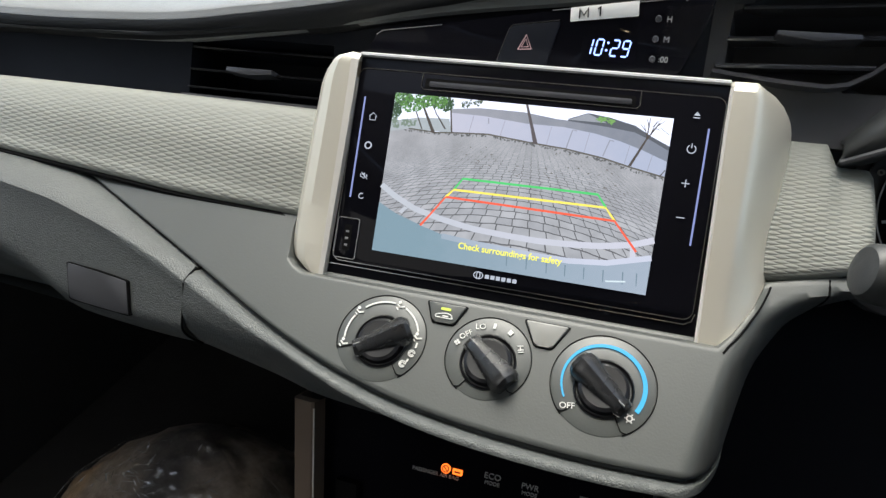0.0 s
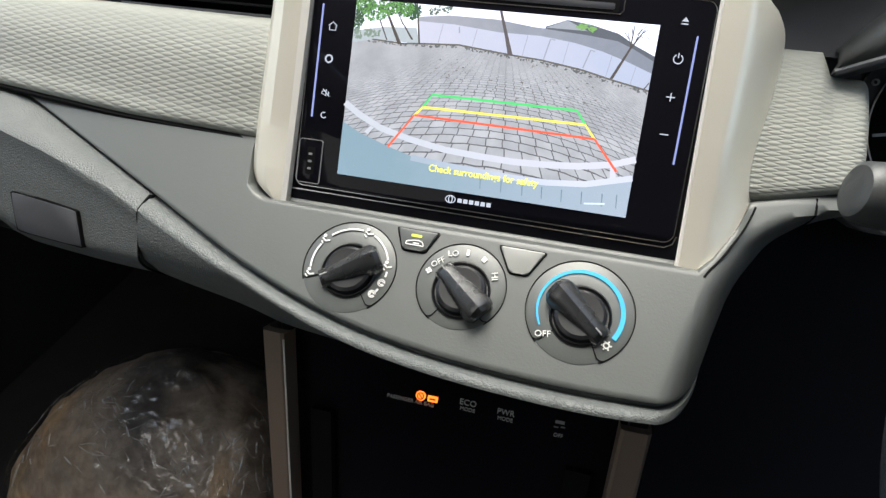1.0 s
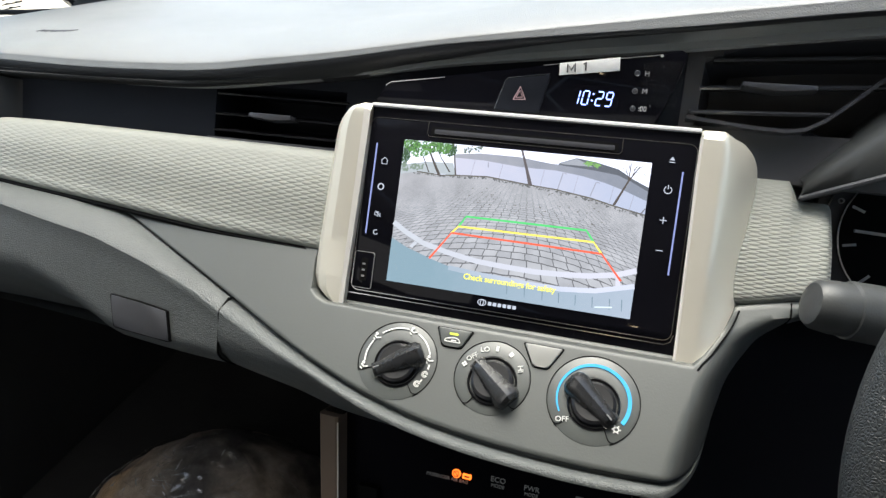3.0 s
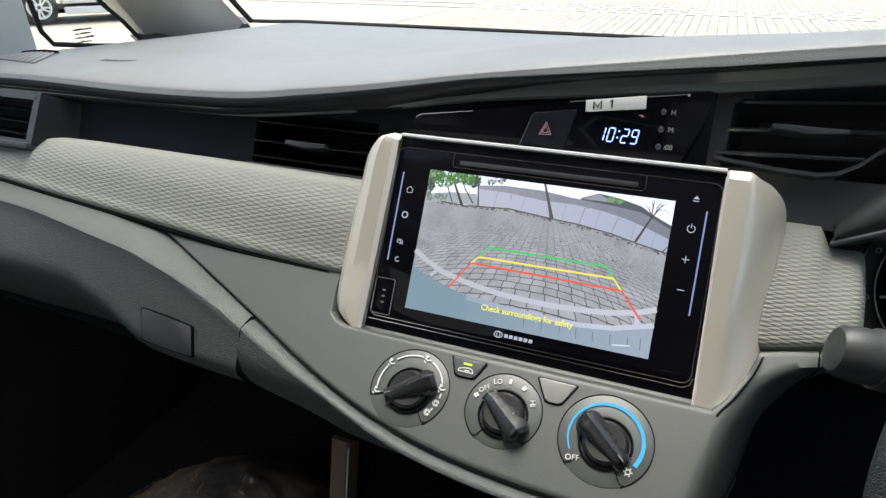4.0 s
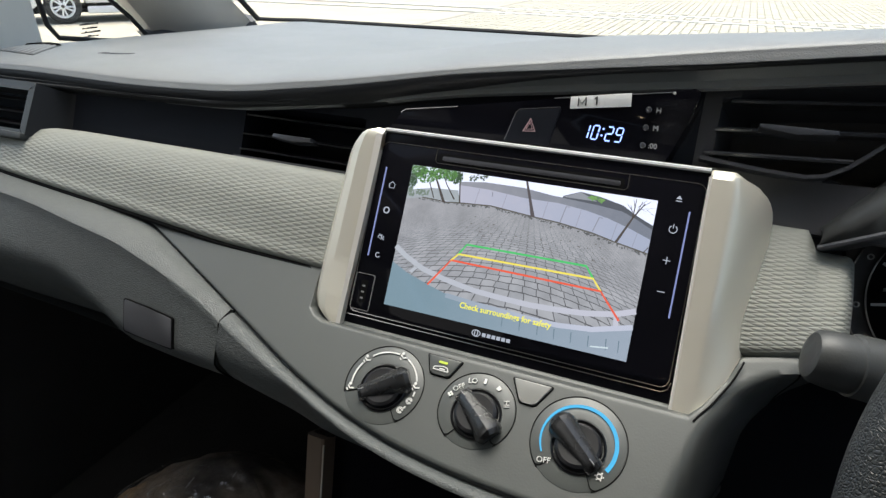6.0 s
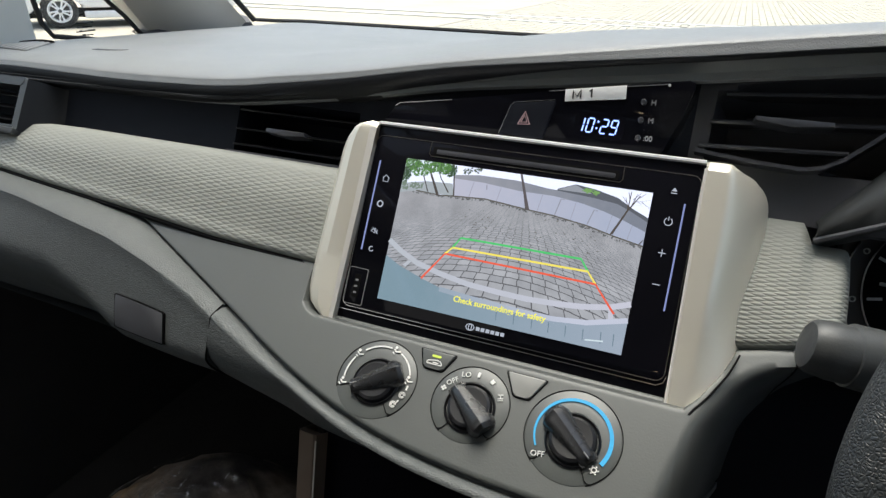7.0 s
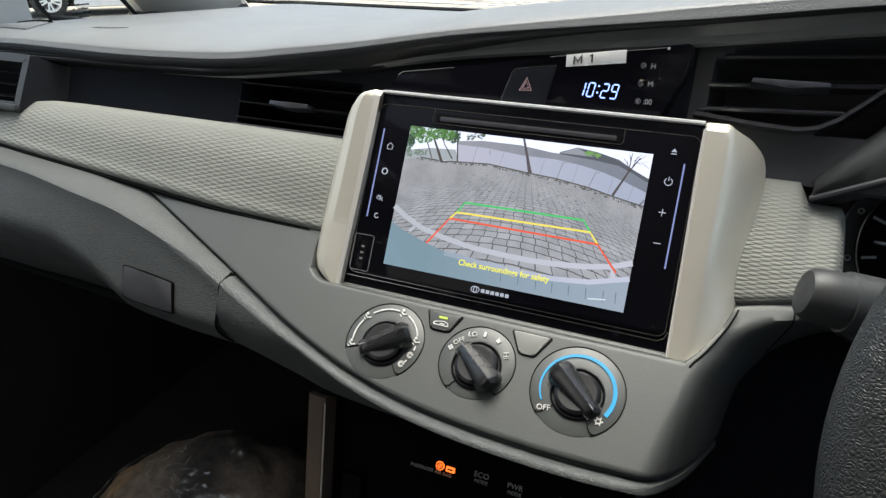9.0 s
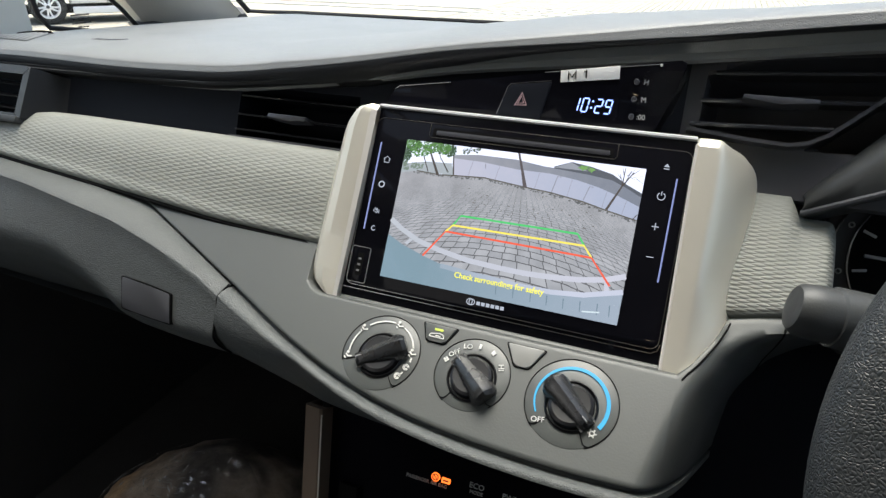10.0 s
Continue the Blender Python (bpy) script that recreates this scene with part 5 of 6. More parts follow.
part("hub", turned([(0, -0.012), (0.055, -0.010), (0.072, 0.0), (0.074, 0.03), (0.05, 0.05)], 40, Matrix.Translation((0.352, -0.07, -0.125))), rim_leather, wheel)
for a in (180, 0, 270):
    c, s = math.cos(radians(a)), math.sin(radians(a))
    part("spoke", tube([(0.352 + c * r, lerp(-0.065, -0.095, t), -0.125 + s * r) for r, t in ((0.06, 0), (0.11, 0.4), (0.165, 1))], [0.02, 0.016, 0.013], 12, (1.3, 0.7)), rim_leather, wheel)
column = thing("steering_column", (0.352, 0.03, -0.15), "black steering column shroud behind the wheel", "steering column")
part("shroud", tube([(0.352, -0.03, -0.125), (0.352, 0.02, -0.125), (0.352, 0.12, -0.130)], [0.045, 0.058, 0.06], 24, (1.0, 0.8)), shroud, column)
stalk = thing("wiper_stalk", (0.30, -0.035, -0.075), "dark grey wiper stalk with white pictograms", "stalk")
ax = [(0.1548, -0.0556, -0.0660), (0.1553, -0.0555, -0.0661), (0.1575, -0.055, -0.0663), (0.1650, -0.0525, -0.0667), (0.1720, -0.0505, -0.0670)]
part("end_knob", tube(ax, [0.0072, 0.0100, 0.0118, 0.0128, 0.0127], 28), shroud, stalk, "round end knob")
part("barrel", tube([(0.1715, -0.0505, -0.0670), (0.1722, -0.0503, -0.0670), (0.195, -0.044, -0.0682), (0.215, -0.038, -0.0692), (0.218, -0.037, -0.0695)], [0.0128, 0.0139, 0.0144, 0.0140, 0.012], 28), shroud, stalk, "turning barrel")
part("arm", tube([(0.216, -0.038, -0.0692), (0.26, -0.025, -0.075), (0.31, -0.012, -0.095)], [0.009, 0.008, 0.010], 16), shroud, stalk)
part("print", join(*[tube([(u, v, w), (u + 0.0030, v + 0.0009, w - 0.0002)], 0.0009, 6) for u, v, w in ((0.1905, -0.0565, -0.0588), (0.1945, -0.0555, -0.0590), (0.1985, -0.0545, -0.0592), (0.2025, -0.0530, -0.0594))], ring_line([(0.1900, -0.0735), (0.1950, -0.0720), (0.1945, -0.0685), (0.1898, -0.0690)], 0.0007, -0.0598, -0.0575)), white_print, stalk, "white pictograms")

cluster = thing("instrument_cluster", (0.30, 0.085, -0.02), "dark instrument cluster with white ringed gauges", "instrument cluster")
part("face", prism(round_rect(0.188, 0.50, -0.085, 0.075, 0.03), 0.0860, 0.10, 0.001), black, cluster)


def gauge(cu, cw, r0, r1, needle):
    g = part("gauge", turned([(0, 0.0845), (r0, 0.0845), (r0, 0.088)], 48, Matrix.Translation((cu, 0, cw))), gap_black, cluster, "round black gauge")
    for r, wd in ((r0, 0.0010), (r1, 0.0010)):
        part("gauge_ring", ring_line(circle(cu, cw, r, 64), wd, 0.0832, 0.088), dull_chrome, g)
    for k in range(9):
        a = radians(225 - 33.75 * k)
        part("gauge_mark", ring_line([(cu + q * math.cos(a), cw + q * math.sin(a)) for q in (r0 - 0.011, r0 - 0.003)], 0.0017, 0.0838, 0.0848, False), soft_print, g)
        part("gauge_numeral", ring_line(circle(cu + (r0 + 0.0045) * math.cos(a), cw + (r0 + 0.0045) * math.sin(a), 0.0016, 10), 0.0006, 0.0838, 0.088), soft_print, g)
    part("needle", ring_line([(cu, cw), (cu + 0.040 * math.cos(radians(needle)), cw + 0.040 * math.sin(radians(needle)))], 0.0018, 0.080, 0.083, False), soft_print, g)


gauge(0.2500, -0.0215, 0.0485, 0.0590, 178)
gauge(0.4200, -0.0215, 0.0485, 0.0590, 200)
hood = thing("instrument_hood", (0.2, 0.03, 0.0), "black hood over the instruments", "hood")
rows = []
for t in span(0, 1, 14):
    u = lerp(0.1635, 0.32, t)
    lo = lerp(-0.0085, 0.055, t)
    hi = min(0.098, 0.004 + 1.15 * (u - 0.1635))
    rows.append([(u, 0.060, lo - 0.002), (u, lerp(0.028, -0.030, t), lo), (u + 0.001, lerp(0.024, -0.045, t), lerp(lo, hi, 0.4)), (u + 0.001, lerp(0.026, -0.040, t), lerp(lo, hi, 0.8)), (u + 0.0005, 0.034, hi), (u, 0.060, hi)])
part("visor", grid(rows, (0.0, 0.006, 0.0)), shroud, hood, "dark grey visor", 60)
part("visor_edge", tube([r[1] for r in rows], 0.0018, 8), black, hood, "rounded lower edge of the visor")

# ---- bundle in the passenger's footwell ----
bundle = thing("wrapped_bundle", (-0.38, 0.28, -0.56), "dark brown bundle wrapped in clear crinkled plastic on the floor", "bundle")


def bundle_shape(d, puff):
    """A point of the bundle's skin in the direction d: a full sack with a flat crown, wider towards the door."""
    k = puff * (1 + 0.05 * noise.noise(d * 2.3) + 0.02 * noise.noise(d * 6.0))
    left = d.x < 0
    sx, sy = math.copysign(abs(d.x) ** (0.9 if left else 0.8), d.x), math.copysign(abs(d.y) ** 0.85, d.y)
    sz = math.copysign(abs(d.z) ** (0.72 if left else 0.75), d.z) * (1.0 if d.z > 0 else 0.8)
    w = -0.53 + (0.179 - 0.016 * max(0.0, d.x)) * sz * k
    wide = 0.162 + 0.45 * max(0.0, min(0.20, -0.33 - w)) if left else 0.155
    return Vector((-0.345 - 0.01 * max(0.0, sz) ** 2 + wide * sx * k, 0.33 + 0.12 * sy * k, w))


def packed_goods():
    """Brown card, grey cloth and dark sheet packed together, in large uneven patches with fine fibres."""
    mat, nt, b = nodes_of("packed_card_and_cloth")
    sep = nt.nodes.new("ShaderNodeSeparateXYZ")
    link(nt, object_coord(nt), sep.inputs[0])
    big = math_node(nt, "MULTIPLY_ADD", sep.outputs["X"], -0.6, noise_node(nt, 7.5, 3, 0.5))
    big = math_node(nt, "MULTIPLY_ADD", math_node(nt, "SUBTRACT", sep.outputs["Z"], 0.14), -1.0, big)
    cells = nt.nodes.new("ShaderNodeTexVoronoi")
    cells.inputs["Scale"].default_value = 13
    link(nt, object_coord(nt), cells.inputs["Vector"])
    cell = nt.nodes.new("ShaderNodeSeparateXYZ")
    link(nt, cells.outputs["Color"], cell.inputs[0])
    big = math_node(nt, "MULTIPLY_ADD", math_node(nt, "SUBTRACT", cell.outputs["X"], 0.5), 0.07, big)
    tone = ramp(nt, big, [(0.30, (0.12, 0.11, 0.105)), (0.42, (0.37, 0.31, 0.26)), (0.55, (0.50, 0.40, 0.31)), (0.61, (0.62, 0.43, 0.26)), (0.74, (0.80, 0.67, 0.48))])
    mul = nt.nodes.new("ShaderNodeMix")
    mul.data_type, mul.blend_type = "RGBA", "MULTIPLY"
    mul.inputs["Factor"].default_value = 1.0
    link(nt, tone, mul.inputs[6])
    link(nt, ramp(nt, noise_node(nt, 70, 5, 0.65), [(0.35, (0.62, 0.62, 0.62)), (0.65, (1.1, 1.1, 1.1))]), mul.inputs[7])
    link(nt, mul.outputs[2], b.inputs["Base Color"])
    b.inputs["Roughness"].default_value = 0.8
    bp = nt.nodes.new("ShaderNodeBump")
    bp.inputs["Strength"].default_value, bp.inputs["Distance"].default_value = 0.5, 0.004
    link(nt, noise_node(nt, 30, 4, 0.6), bp.inputs["Height"])
    link(nt, bp.outputs["Normal"], b.inputs["Normal"])
    return mat


def film_mat(gloss, rough):
    """Thin clear film: mostly clear, with sharp glints."""
    mat, nt, b = nodes_of("clear_crinkled_film")
    nt.nodes.remove(b)
    tr, gl, mx = (nt.nodes.new("ShaderNode" + k) for k in ("BsdfTransparent", "BsdfGlossy", "MixShader"))
    link(nt, math_node(nt, "MULTIPLY_ADD", noise_node(nt, 55, 3), rough, rough * 0.5), gl.inputs["Roughness"])
    mx.inputs["Fac"].default_value = gloss
    bp = nt.nodes.new("ShaderNodeBump")
    bp.inputs["Strength"].default_value, bp.inputs["Distance"].default_value = 0.7, 0.006
    link(nt, noise_node(nt, 38, 3, 0.5), bp.inputs["Height"])
    link(nt, bp.outputs["Normal"], gl.inputs["Normal"])
    link(nt, tr.outputs[0], mx.inputs[1])
    link(nt, gl.outputs[0], mx.inputs[2])
    link(nt, mx.outputs[0], nt.nodes["Material Output"].inputs["Surface"])
    return mat


bm = bmesh.new()
bmesh.ops.create_icosphere(bm, subdivisions=5, radius=1.0)
for p in bm.verts:
    d = p.co.copy()
    p.co = bundle_shape(d, 0.985 + 0.02 * noise.noise(d * 9.0))
part("packed_goods", bm, packed_goods(), bundle, "brown card and grey cloth", 80)

def fold_mat():
    """A sharp fold of the film, its glint put into a pale half-clear colour."""
    mat, nt, b = nodes_of("film_fold_glint")
    b.inputs["Base Color"].default_value, b.inputs["Specular IOR Level"].default_value = (0.8, 0.82, 0.82, 1), 1.0
    link(nt, math_node(nt, "MULTIPLY_ADD", noise_node(nt, 60, 2), 0.2, 0.1), b.inputs["Roughness"])
    link(nt, math_node(nt, "MULTIPLY_ADD", noise_node(nt, 45, 3), 1.4, -0.35), b.inputs["Alpha"])
    return mat


clear_film, fold_film = film_mat(0.085, 0.10), fold_mat()
wrap_rng = random.Random(11)
film_bm = bmesh.new()
bmesh.ops.create_icosphere(film_bm, subdivisions=6, radius=1.0)
for p in film_bm.verts:
    d = (p.co + Vector([wrap_rng.uniform(-0.006, 0.006) for _ in range(3)])).normalized()
    p.co = bundle_shape(d, 1.016 + 0.010 * noise.noise(d * 14.0) + 0.006 * noise.noise(d * 31.0) + wrap_rng.uniform(-0.004, 0.004))
wrap = part("wrap", film_bm, clear_film, bundle, "clear crinkled plastic film", 4)
wrap.visible_shadow = False

# sharp folds of the film: short thin ridges, gathered where the film bunches up
bms = []
knots = [Vector((-0.35, -0.45, 0.85))] + [Vector((wrap_rng.uniform(-1, 0.8), wrap_rng.uniform(-1.0, -0.3), wrap_rng.uniform(0.2, 0.9))).normalized() for _ in range(18)]
for k in range(300):
    spread = Vector([wrap_rng.gauss(0, 0.09) for _ in range(3)])
    d = (knots[k % len(knots)] + spread).normalized() if k % 2 else Vector((wrap_rng.uniform(-1, 1), wrap_rng.uniform(-1, -0.1), wrap_rng.uniform(0, 1))).normalized()
    side = d.cross(Vector([wrap_rng.gauss(0, 1) for _ in range(3)])).normalized()
    half, bend = wrap_rng.uniform(0.02, 0.10) * wrap_rng.uniform(0.3, 1.0), d.cross(side) * wrap_rng.uniform(-0.08, 0.08)
    path = [bundle_shape((d + (side * t + bend * t * t) * half).normalized(), 1.022) for t in (-1, -0.4, 0.3, 1)]
    r = wrap_rng.uniform(0.0002, 0.0006)
    bms.append(tube(path, [r * 0.3, r, r * 0.9, r * 0.2], 4, (1.6, 0.8)))
folds = part("film_fold", join(*bms), fold_film, bundle, "sharp folds of the film with glints put into a pale colour", 10)
tagged(folds, kind="stuff")
folds.visible_shadow = False

# wrinkled protective film left on the clock panel's end
rows = []
for u in span(0.0640, 0.0852, 22):
    rows.append([(u + 0.28 * (w - 0.036) * max(0.0, (u - 0.06) / 0.025), -0.0012 - 0.0016 * abs(noise.noise(Vector((u * 170, w * 110, 3.0)))) - 0.0009 * abs(noise.noise(Vector((u * 420 + w * 200, w * 300, 9.0)))), w) for w in span(0.0345, 0.0585 + 0.1 * (u - 0.0565), 22)])
patch = grid(rows)
patch.transform(POD)
peel = part("protective_film", patch, film_mat(0.02, 0.12), pod, "wrinkled clear protective film", 6)
peel.visible_shadow = False

# ---- cabin shell ----
W = Matrix.Identity(4)


def shell(name, bm, mat, label, category):
    return piece(name, bm, mat, label, category, W, "structure")


F0, ROOF = 0.48, 1.72
shell("floor", block(-0.74, 0.74, -2.6, 0.62, F0 - 0.04, F0), carpet, "black carpeted car floor", "floor")
shell("wall_firewall", block(-0.74, 0.74, 0.56, 0.60, F0, 1.10), door_black, "dark bulkhead behind the dashboard", "bulkhead")
shell("ceiling", block(-0.70, 0.70, -2.6, -0.22, ROOF, ROOF + 0.04), headliner, "pale cloth headliner", "ceiling")
shell("wall_rear", block(-0.74, 0.74, -2.66, -2.6, F0, 1.05), lining, "beige tailgate lining", "tailgate")


def side_wall(s, name, gaps):
    """A door side: solid below the window line, with window openings between posts."""
    u0, u1 = sorted((s * 0.735, s * 0.795))
    bms = [block(u0, u1, -2.6, 0.62, 0.94, SILL - 0.02), block(u0, u1, -2.6, -0.20, 1.60, ROOF + 0.02)]
    for a, b in gaps:
        bms.append(block(u0, u1, a, b, SILL - 0.02, 1.60))
    shell(name.replace("wall", "trim_door_foot"), block(u0, u1, -2.6, 0.62, F0, 0.94), door_black, "black lower door lining and kick panel", "door")
    return shell(name, join(*bms), lining, "beige door lining below the side windows", "door")


side_wall(-1, "wall_left", [(-2.6, -2.3), (-1.42, -1.28), (-0.50, -0.38)])
side_wall(1, "wall_right", [(-2.6, -2.3), (-1.42, -1.28), (-0.62, -0.50)])


def pillar(s):
    """The raked front pillar in pale cloth, and the upright post before the side window."""
    rows = []
    for t in span(-0.04, 1.0, 18):
        l = Vector((0.740 - 0.12 * t, 0.424 - 0.58 * t, SILL + 0.60 * t))
        r = Vector((0.662 - 0.10 * t, 0.560 - 0.80 * t, SILL + 0.012 + 0.60 * t))
        mid = (l + r) / 2 + Vector((-0.022, -0.016, 0.0))
        pts = [l + Vector((0.05, 0.02, 0)), l, l.lerp(mid, 0.45) + Vector((-0.006, -0.005, 0)), mid, mid.lerp(r, 0.6) + Vector((-0.004, -0.003, 0)), r, r + Vector((0.03, 0.03, 0))]
        rows.append([(s * p.x, p.y, p.z) for p in pts])
    a = shell("trim_front_pillar", grid(rows, close=True), seat_trim, "pale cloth covered raked windscreen pillar", "pillar")
    post = grid([[(s * 0.735, lerp(0.232, 0.205, t) - d, SILL - 0.03 + 0.5 * t) for d in (0.0, 0.02, 0.10, 0.15)] + [(s * 0.78, lerp(0.232, 0.205, t) - d, SILL - 0.03 + 0.5 * t) for d in (0.15, 0.0)] for t in span(0, 1, 8)], close=True)
    b = shell("trim_door_post", post, post_trim, "pale upright post before the side window", "pillar")
    return a, b


pillar(-1)
pillar(1)
foot = [[(lerp(-0.745, -0.685, t) + d, lerp(0.398, 0.575, t) + e, SILL + lerp(-0.006, 0.010, t) + h) for d, e, h in ((0.030, -0.012, -0.03), (0.026, -0.010, 0.002), (0.012, 0.0, 0.010 + 0.006 * math.sin(math.pi * t)), (-0.02, 0.012, 0.012))] for t in span(0, 1, 10)]
shell("trim_pillar_foot", grid(foot, (0, 0.01, -0.01)), black, "black plastic foot of the windscreen pillar", "pillar")
shell("trim_quarter_seal", tube([(-0.735, y, SILL + z) for y, z in ((0.215, 0.26), (0.236, 0.075), (0.238, 0.06), (0.242, 0.032), (0.255, 0.014), (0.323, 0.003), (0.395, -0.006), (0.402, 0.002), (0.376, 0.031), (0.351, 0.053), (0.20, 0.215))], 0.0034, 8), rubber, "black rubber seal round the quarter window", "window seal")

screen_rows = [[(lerp(-0.72, 0.72, a), lerp(0.66, -0.22, t) + 0.05 * math.sin(math.pi * a) * (1 - 0.4 * t) - 0.05, SILL - 0.0 + lerp(0.0, ROOF - SILL + 0.01, t) + 0.02 * math.sin(math.pi * t)) for t in span(0, 1, 10)] for a in span(0, 1, 14)]
ws = shell("window_1", grid(screen_rows, (0, 0.005, 0.004)), glass, "large raked windscreen of clear glass", "windscreen")
ws.visible_shadow = False
shell("trim_pillar_edge", tube([(-(0.652 - 0.10 * t), 0.566 - 0.80 * t, SILL + 0.016 + 0.60 * t) for t in span(0, 1, 8)], 0.0045, 8), rubber, "black edge of the windscreen along the pillar", "window seal")
shell("trim_windscreen_edge", tube([(-0.652, 0.567, SILL + 0.016), (-0.640, 0.605, SILL + 0.012)] + [(u, 0.632, SILL + 0.0108) for u in span(-0.60, 0.70, 20)], 0.0034, 6), rubber, "black seal at the windscreen's foot", "window seal")
for k, (s, a, b) in enumerate(((-1, -0.38, 0.20), (-1, 0.21, 0.42), (-1, -1.28, -0.50), (1, -1.28, -0.62), (-1, -2.3, -1.42), (1, -2.3, -1.42), (1, -0.50, 0.20), (1, 0.21, 0.42))):
    p = shell(f"window_{k + 2}", block(s * 0.765 - 0.002, s * 0.765 + 0.002, a, b, SILL - 0.03, 1.62), glass if b > 0 else tinted, "clear side window pane" if b > 0 else "unseen rear side window pane, tinted to weaken the light", "window")
    p.visible_shadow = False

p = shell("window_12", block(-0.70, 0.70, -2.64, -2.635, 1.05, 1.70), tinted, "unseen tailgate window pane, tinted to weaken the light", "window")
p.visible_shadow = False

decal = thing("window_decal", (-0.76, 0.30, SILL), "small printed notice on the quarter window", "decal", frame_m=W)
marks_rng = random.Random(3)
for k in range(6):
    z, y = SILL + 0.023 - 0.0055 * k, 0.311 + 0.003 * (k % 2)
    bms = []
    while y < 0.338 - 0.002 * (k > 3):
        wd = marks_rng.uniform(0.002, 0.006)
        bms.append(block(-0.7625, -0.7615, y, y + wd, z, z + marks_rng.uniform(0.0012, 0.0026)))
        y += wd + marks_rng.uniform(0.0006, 0.0016)
    part("print_line", join(*bms), ink, decal)

# dome lamp at the rear of the headliner
dome = thing("dome_lamp", (0.096, -1.81, ROOF), "warm lit dome lamp on the headliner", "lamp", frame_m=W)
part("base", block(0.03, 0.16, -1.86, -1.76, ROOF - 0.012, ROOF, 0.004), headliner, dome)
part("lens", block(0.085, 0.109, -1.822, -1.800, ROOF - 0.022, ROOF - 0.010, 0.004), glow("warm_lens", (1.0, 0.78, 0.5), 70.0), dome, "warm glowing lens")

# ---- outside ----
def ground_mat():
    mat, nt, b = nodes_of("sunlit_paving_ground")
    n = noise_node(nt, 0.6, 6)
    link(nt, ramp(nt, n, [(0.3, (0.47, 0.41, 0.32)), (0.7, (0.60, 0.53, 0.42))]), b.inputs["Base Color"])
    b.inputs["Roughness"].default_value = 0.9
    bp = nt.nodes.new("ShaderNodeBump")
    bp.inputs["Strength"].default_value, bp.inputs["Distance"].default_value = 0.4, 0.01
    link(nt, noise_node(nt, 40, 4), bp.inputs["Height"])
    link(nt, bp.outputs["Normal"], b.inputs["Normal"])
    return mat


bm = bmesh.new()
bmesh.ops.create_grid(bm, x_segments=8, y_segments=8, size=400)
piece("ground", bm, ground_mat(), "pale sunlit sandy ground of a yard", "ground", W, "structure")
kerb_mat = plain("pale_concrete", (0.62, 0.60, 0.55), 0.85, bump=0.5, bump_scale=200)
for k, (y, wd) in enumerate(((14.2, 0.12), (13.2, 0.10))):
    piece("kerb", block(-30, 30, y - 0.06, y + wd + 0.06, 0.0, 0.026, 0.006), kerb_mat, "low pale concrete edging strip across the yard", "kerb", W, "structure", "edging strips")


def alloy_wheel(car, x, y, r=0.31, out=-1):
    m = Matrix.Translation((x, y, r))
    t = part("wheel", turned([(0.20, out * 0.10), (0.27, out * 0.105), (r - 0.01, out * 0.09), (r, out * 0.06), (r, -out * 0.08), (0.2, -out * 0.09)], 40, m), rubber, car, "black tyre on a silver alloy wheel")
    part("rim", turned([(0.165, out * 0.06), (0.19, out * 0.105), (0.208, out * 0.10), (0.208, -out * 0.05)], 40, m), chrome, t)
    part("rim_disc", turned([(0, out * 0.03), (0.2, out * 0.02), (0.2, -out * 0.02)], 32, m), shroud, t)
    for k in range(10):
        a = math.tau * k / 10 + (0.10 if k % 2 else -0.10)
        p = [(q * math.cos(a + d), out * (0.085 + e), q * math.sin(a + d)) for q, d, e in ((0.03, 0, 0), (0.11, 0.02, -0.004), (0.195, 0.05, 0.005))]
        b = tube(p, [0.022, 0.015, 0.019], 8)
        b.transform(m)
        part("spoke", b, chrome, t)
    part("hub_cap", turned([(0, out * 0.10), (0.03, out * 0.098), (0.035, out * 0.07)], 20, m), shroud, t)


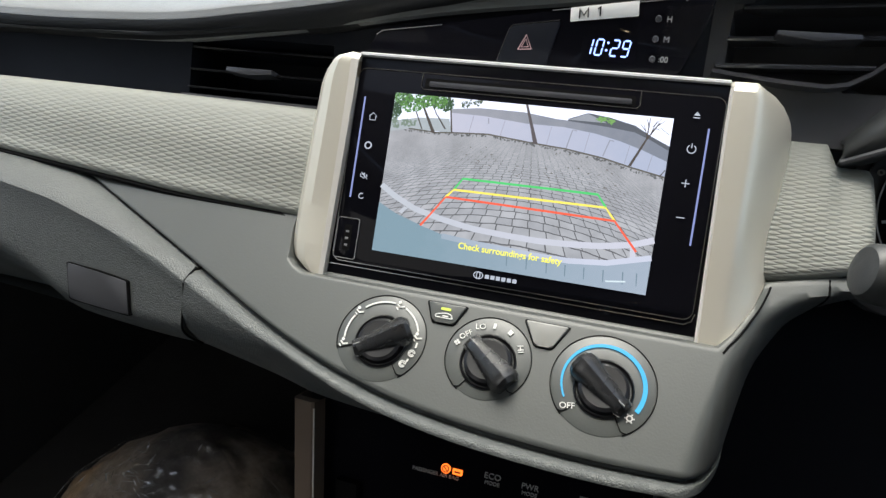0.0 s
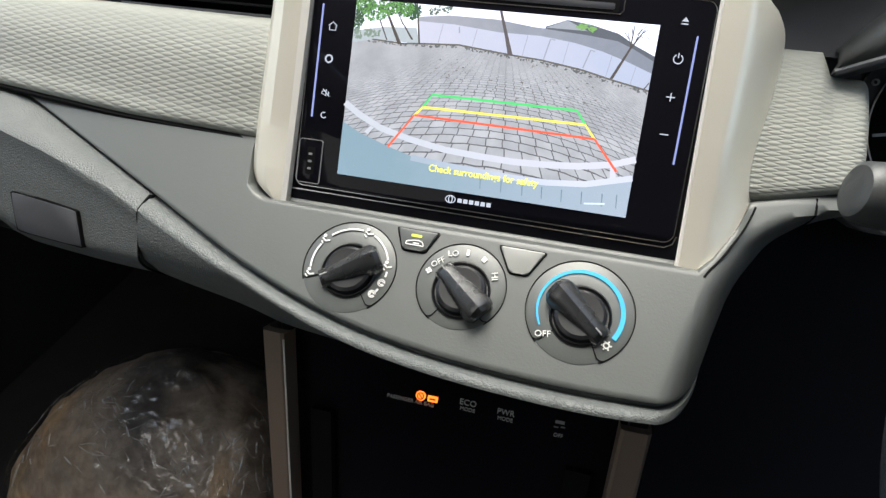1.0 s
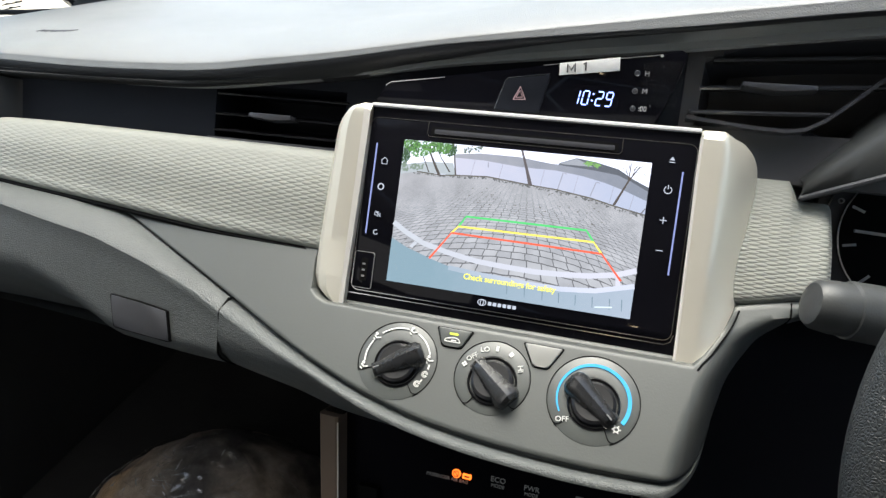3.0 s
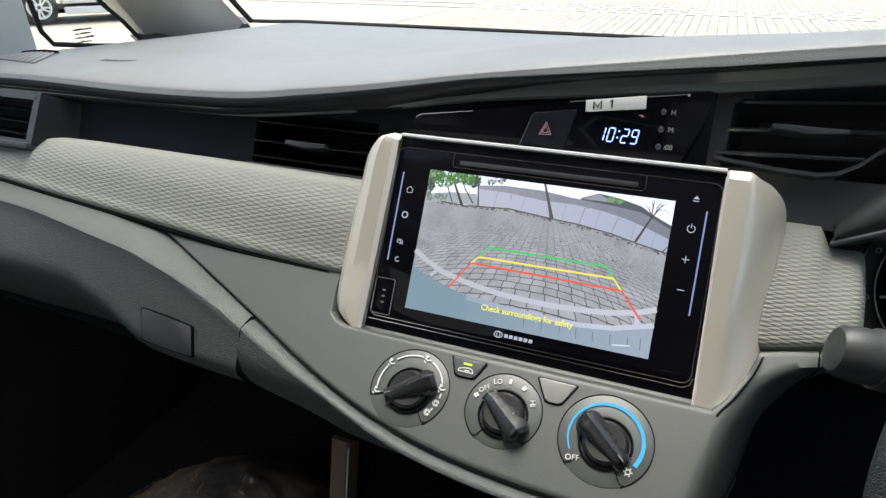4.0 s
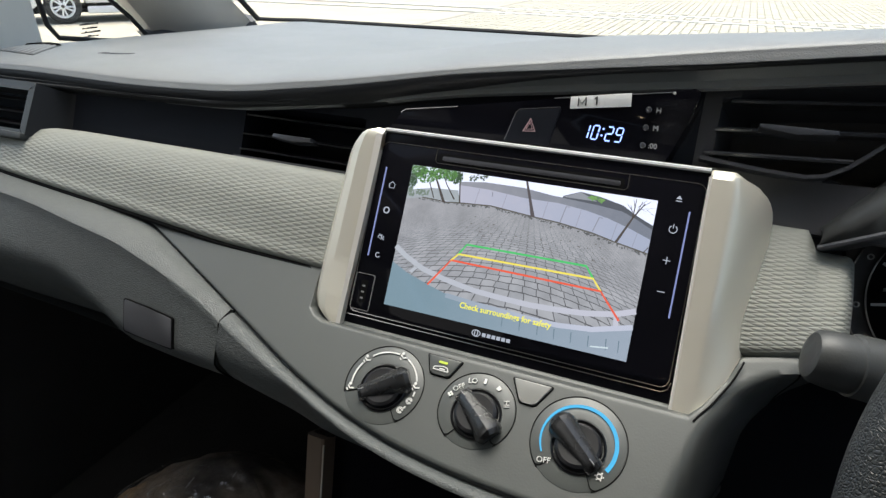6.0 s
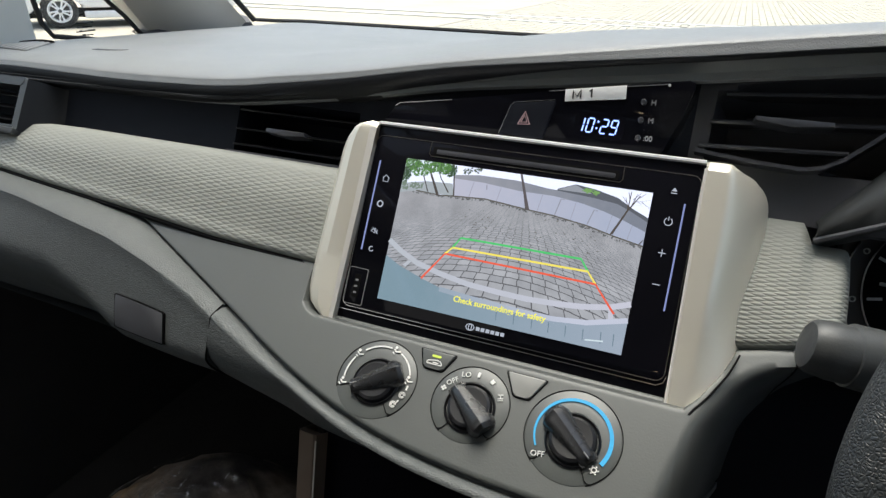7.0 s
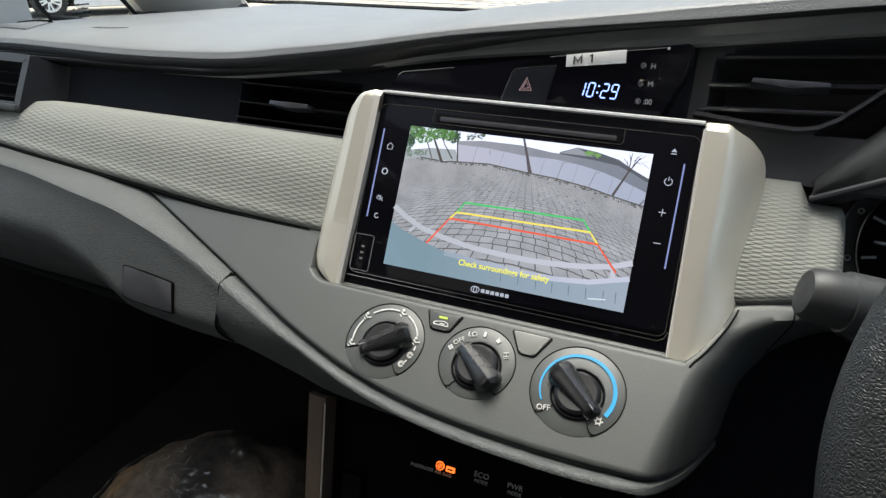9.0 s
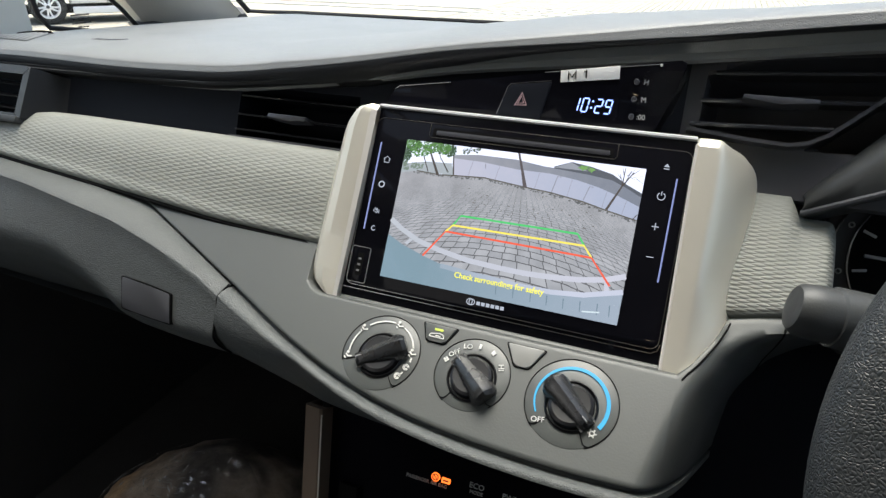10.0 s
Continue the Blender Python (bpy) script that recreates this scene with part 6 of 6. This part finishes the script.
def parked_car(m):
    car = thing("parked_car", (0, 0, 0), "white parked hatchback with silver alloy wheels on the yard", "car", frame_m=m)
    side = [(-2.05, 0.42), (-2.08, 0.72), (-1.95, 0.98), (-1.75, 1.06), (-1.25, 1.44), (-0.2, 1.52), (0.55, 1.40), (1.15, 1.02), (1.85, 0.88), (2.05, 0.66), (2.06, 0.36), (1.72, 0.24)]
    arch = lambda cx: [(cx + 0.38 * math.cos(a), 0.31 + 0.38 * math.sin(a)) for a in span(0.1, math.pi - 0.1, 9)]
    low = arch(1.3) + arch(-1.25) + [(-1.75, 0.26)]
    pts = [(x, z) for x, z in side] + low
    body = prism(pts, -0.86, 0.86, 0.05)
    white_paint = plain("white_car_paint", (0.8, 0.8, 0.8), 0.2, coat=1.0, vary=0.02)
    part("body", body, white_paint, car, "white painted body", 30)
    for a, b in (((-1.15, -0.25), (-0.2, 0.75)),):
        part("window", prism([(-1.2, 1.06), (-1.0, 1.34), (-0.28, 1.42), (-0.28, 1.06)], -0.868, -0.84, 0.005), piano, car, "dark rear side window")
        part("window", prism([(-0.2, 1.06), (-0.2, 1.42), (0.45, 1.33), (0.85, 1.04)], -0.868, -0.84, 0.005), piano, car, "dark front side window")
    part("sill", block(-0.85, 0.92, -0.875, -0.80, 0.17, 0.30, 0.02), white_paint, car)
    part("underside", block(-1.9, 1.9, -0.70, 0.70, 0.18, 0.26), gap_black, car)
    part("door_gap", tube([(-0.24, -0.865, z) for z in span(0.30, 1.45, 8)], 0.006, 6), gap_black, car)
    part("door_handle", tube([(0.10 - 0.3 + 0.02 * k, -0.885, 0.92) for k in range(8)], 0.012, 8), chrome, car)
    for x in (1.3, -1.25):
        alloy_wheel(car, x, -0.80)
        alloy_wheel(car, x, 0.80, out=1)
    return car


CAR = Matrix.Translation((-10.52, 9.06, 0)) @ pose(0, 0, 0, 0, 0, 54) @ Matrix.Scale(0.92, 4)
parked_car(CAR)

# ---- pavers in front of the car, one by one near the middle, joined beyond ----
def paver_mat():
    mat, nt, b = nodes_of("pale_paver")
    info = nt.nodes.new("ShaderNodeObjectInfo")
    geo = nt.nodes.new("ShaderNodeNewGeometry")
    r = math_node(nt, "FRACT", math_node(nt, "ADD", info.outputs["Random"], geo.outputs["Random Per Island"]))
    link(nt, ramp(nt, r, [(0.0, (0.48, 0.435, 0.350)), (1.0, (0.57, 0.52, 0.425))]), b.inputs["Base Color"])
    b.inputs["Roughness"].default_value = 0.9
    bp = nt.nodes.new("ShaderNodeBump")
    bp.inputs["Strength"].default_value, bp.inputs["Distance"].default_value = 0.4, 0.004
    link(nt, noise_node(nt, 90, 3), bp.inputs["Height"])
    link(nt, bp.outputs["Normal"], b.inputs["Normal"])
    return mat


paver_stuff = paver_mat()
PX, PY, JOINT = 0.145, 0.23, 0.012
bed = piece("pavement", block(-5.2, 9, 6.0, 33.0, -0.02, 0.004), plain("dark_paving_joint", (0.32, 0.295, 0.25), 0.95, vary=0.2), "block paving with dark joints before the car", "pavement", W, "structure")


def paver_verts(x, y, z):
    a, b, t = (PX - JOINT) / 2, (PY - JOINT) / 2, 0.006
    return [(x - a, y - b, 0.0), (x + a, y - b, 0.0), (x + a, y + b, 0.0), (x - a, y + b, 0.0), (x - a + t, y - b + t, z), (x + a - t, y - b + t, z), (x + a - t, y + b - t, z), (x - a + t, y + b - t, z)]


QUADS = [(4, 5, 6, 7), (0, 1, 5, 4), (1, 2, 6, 5), (2, 3, 7, 6), (3, 0, 4, 7)]
one = bpy.data.meshes.new("paver")
one.from_pydata(paver_verts(0, 0, 0.022), [], QUADS)
one.materials.append(paver_stuff)
verts, faces, count = [], [], 0
for j in range(115):
    for i in range(121):
        x, y = -8.7 + PX * i, 6.3 + PY * j + (PY / 2 if i % 2 else 0)
        if x < -5.0:
            continue
        if any(abs(y - k) < 0.24 for k in (14.26, 13.25)):
            continue
        z = 0.022 + rng.uniform(-0.003, 0.003)
        if -0.6 < x < 2.4 and 14.6 < y < 20.0 and count < 290:
            ob = new("paver", one)
            ob.parent = bed
            ob.location = (x, y, z - 0.022)
            count += 1
        else:
            o = len(verts)
            verts += paver_verts(x, y, z)
            faces += [tuple(q + o for q in f) for f in QUADS]
rest = bpy.data.meshes.new("pavers")
rest.from_pydata(verts, [], faces)
rest.materials.append(paver_stuff)
far = new("pavers", rest)
far.parent = bed
tagged(far, kind="stuff")
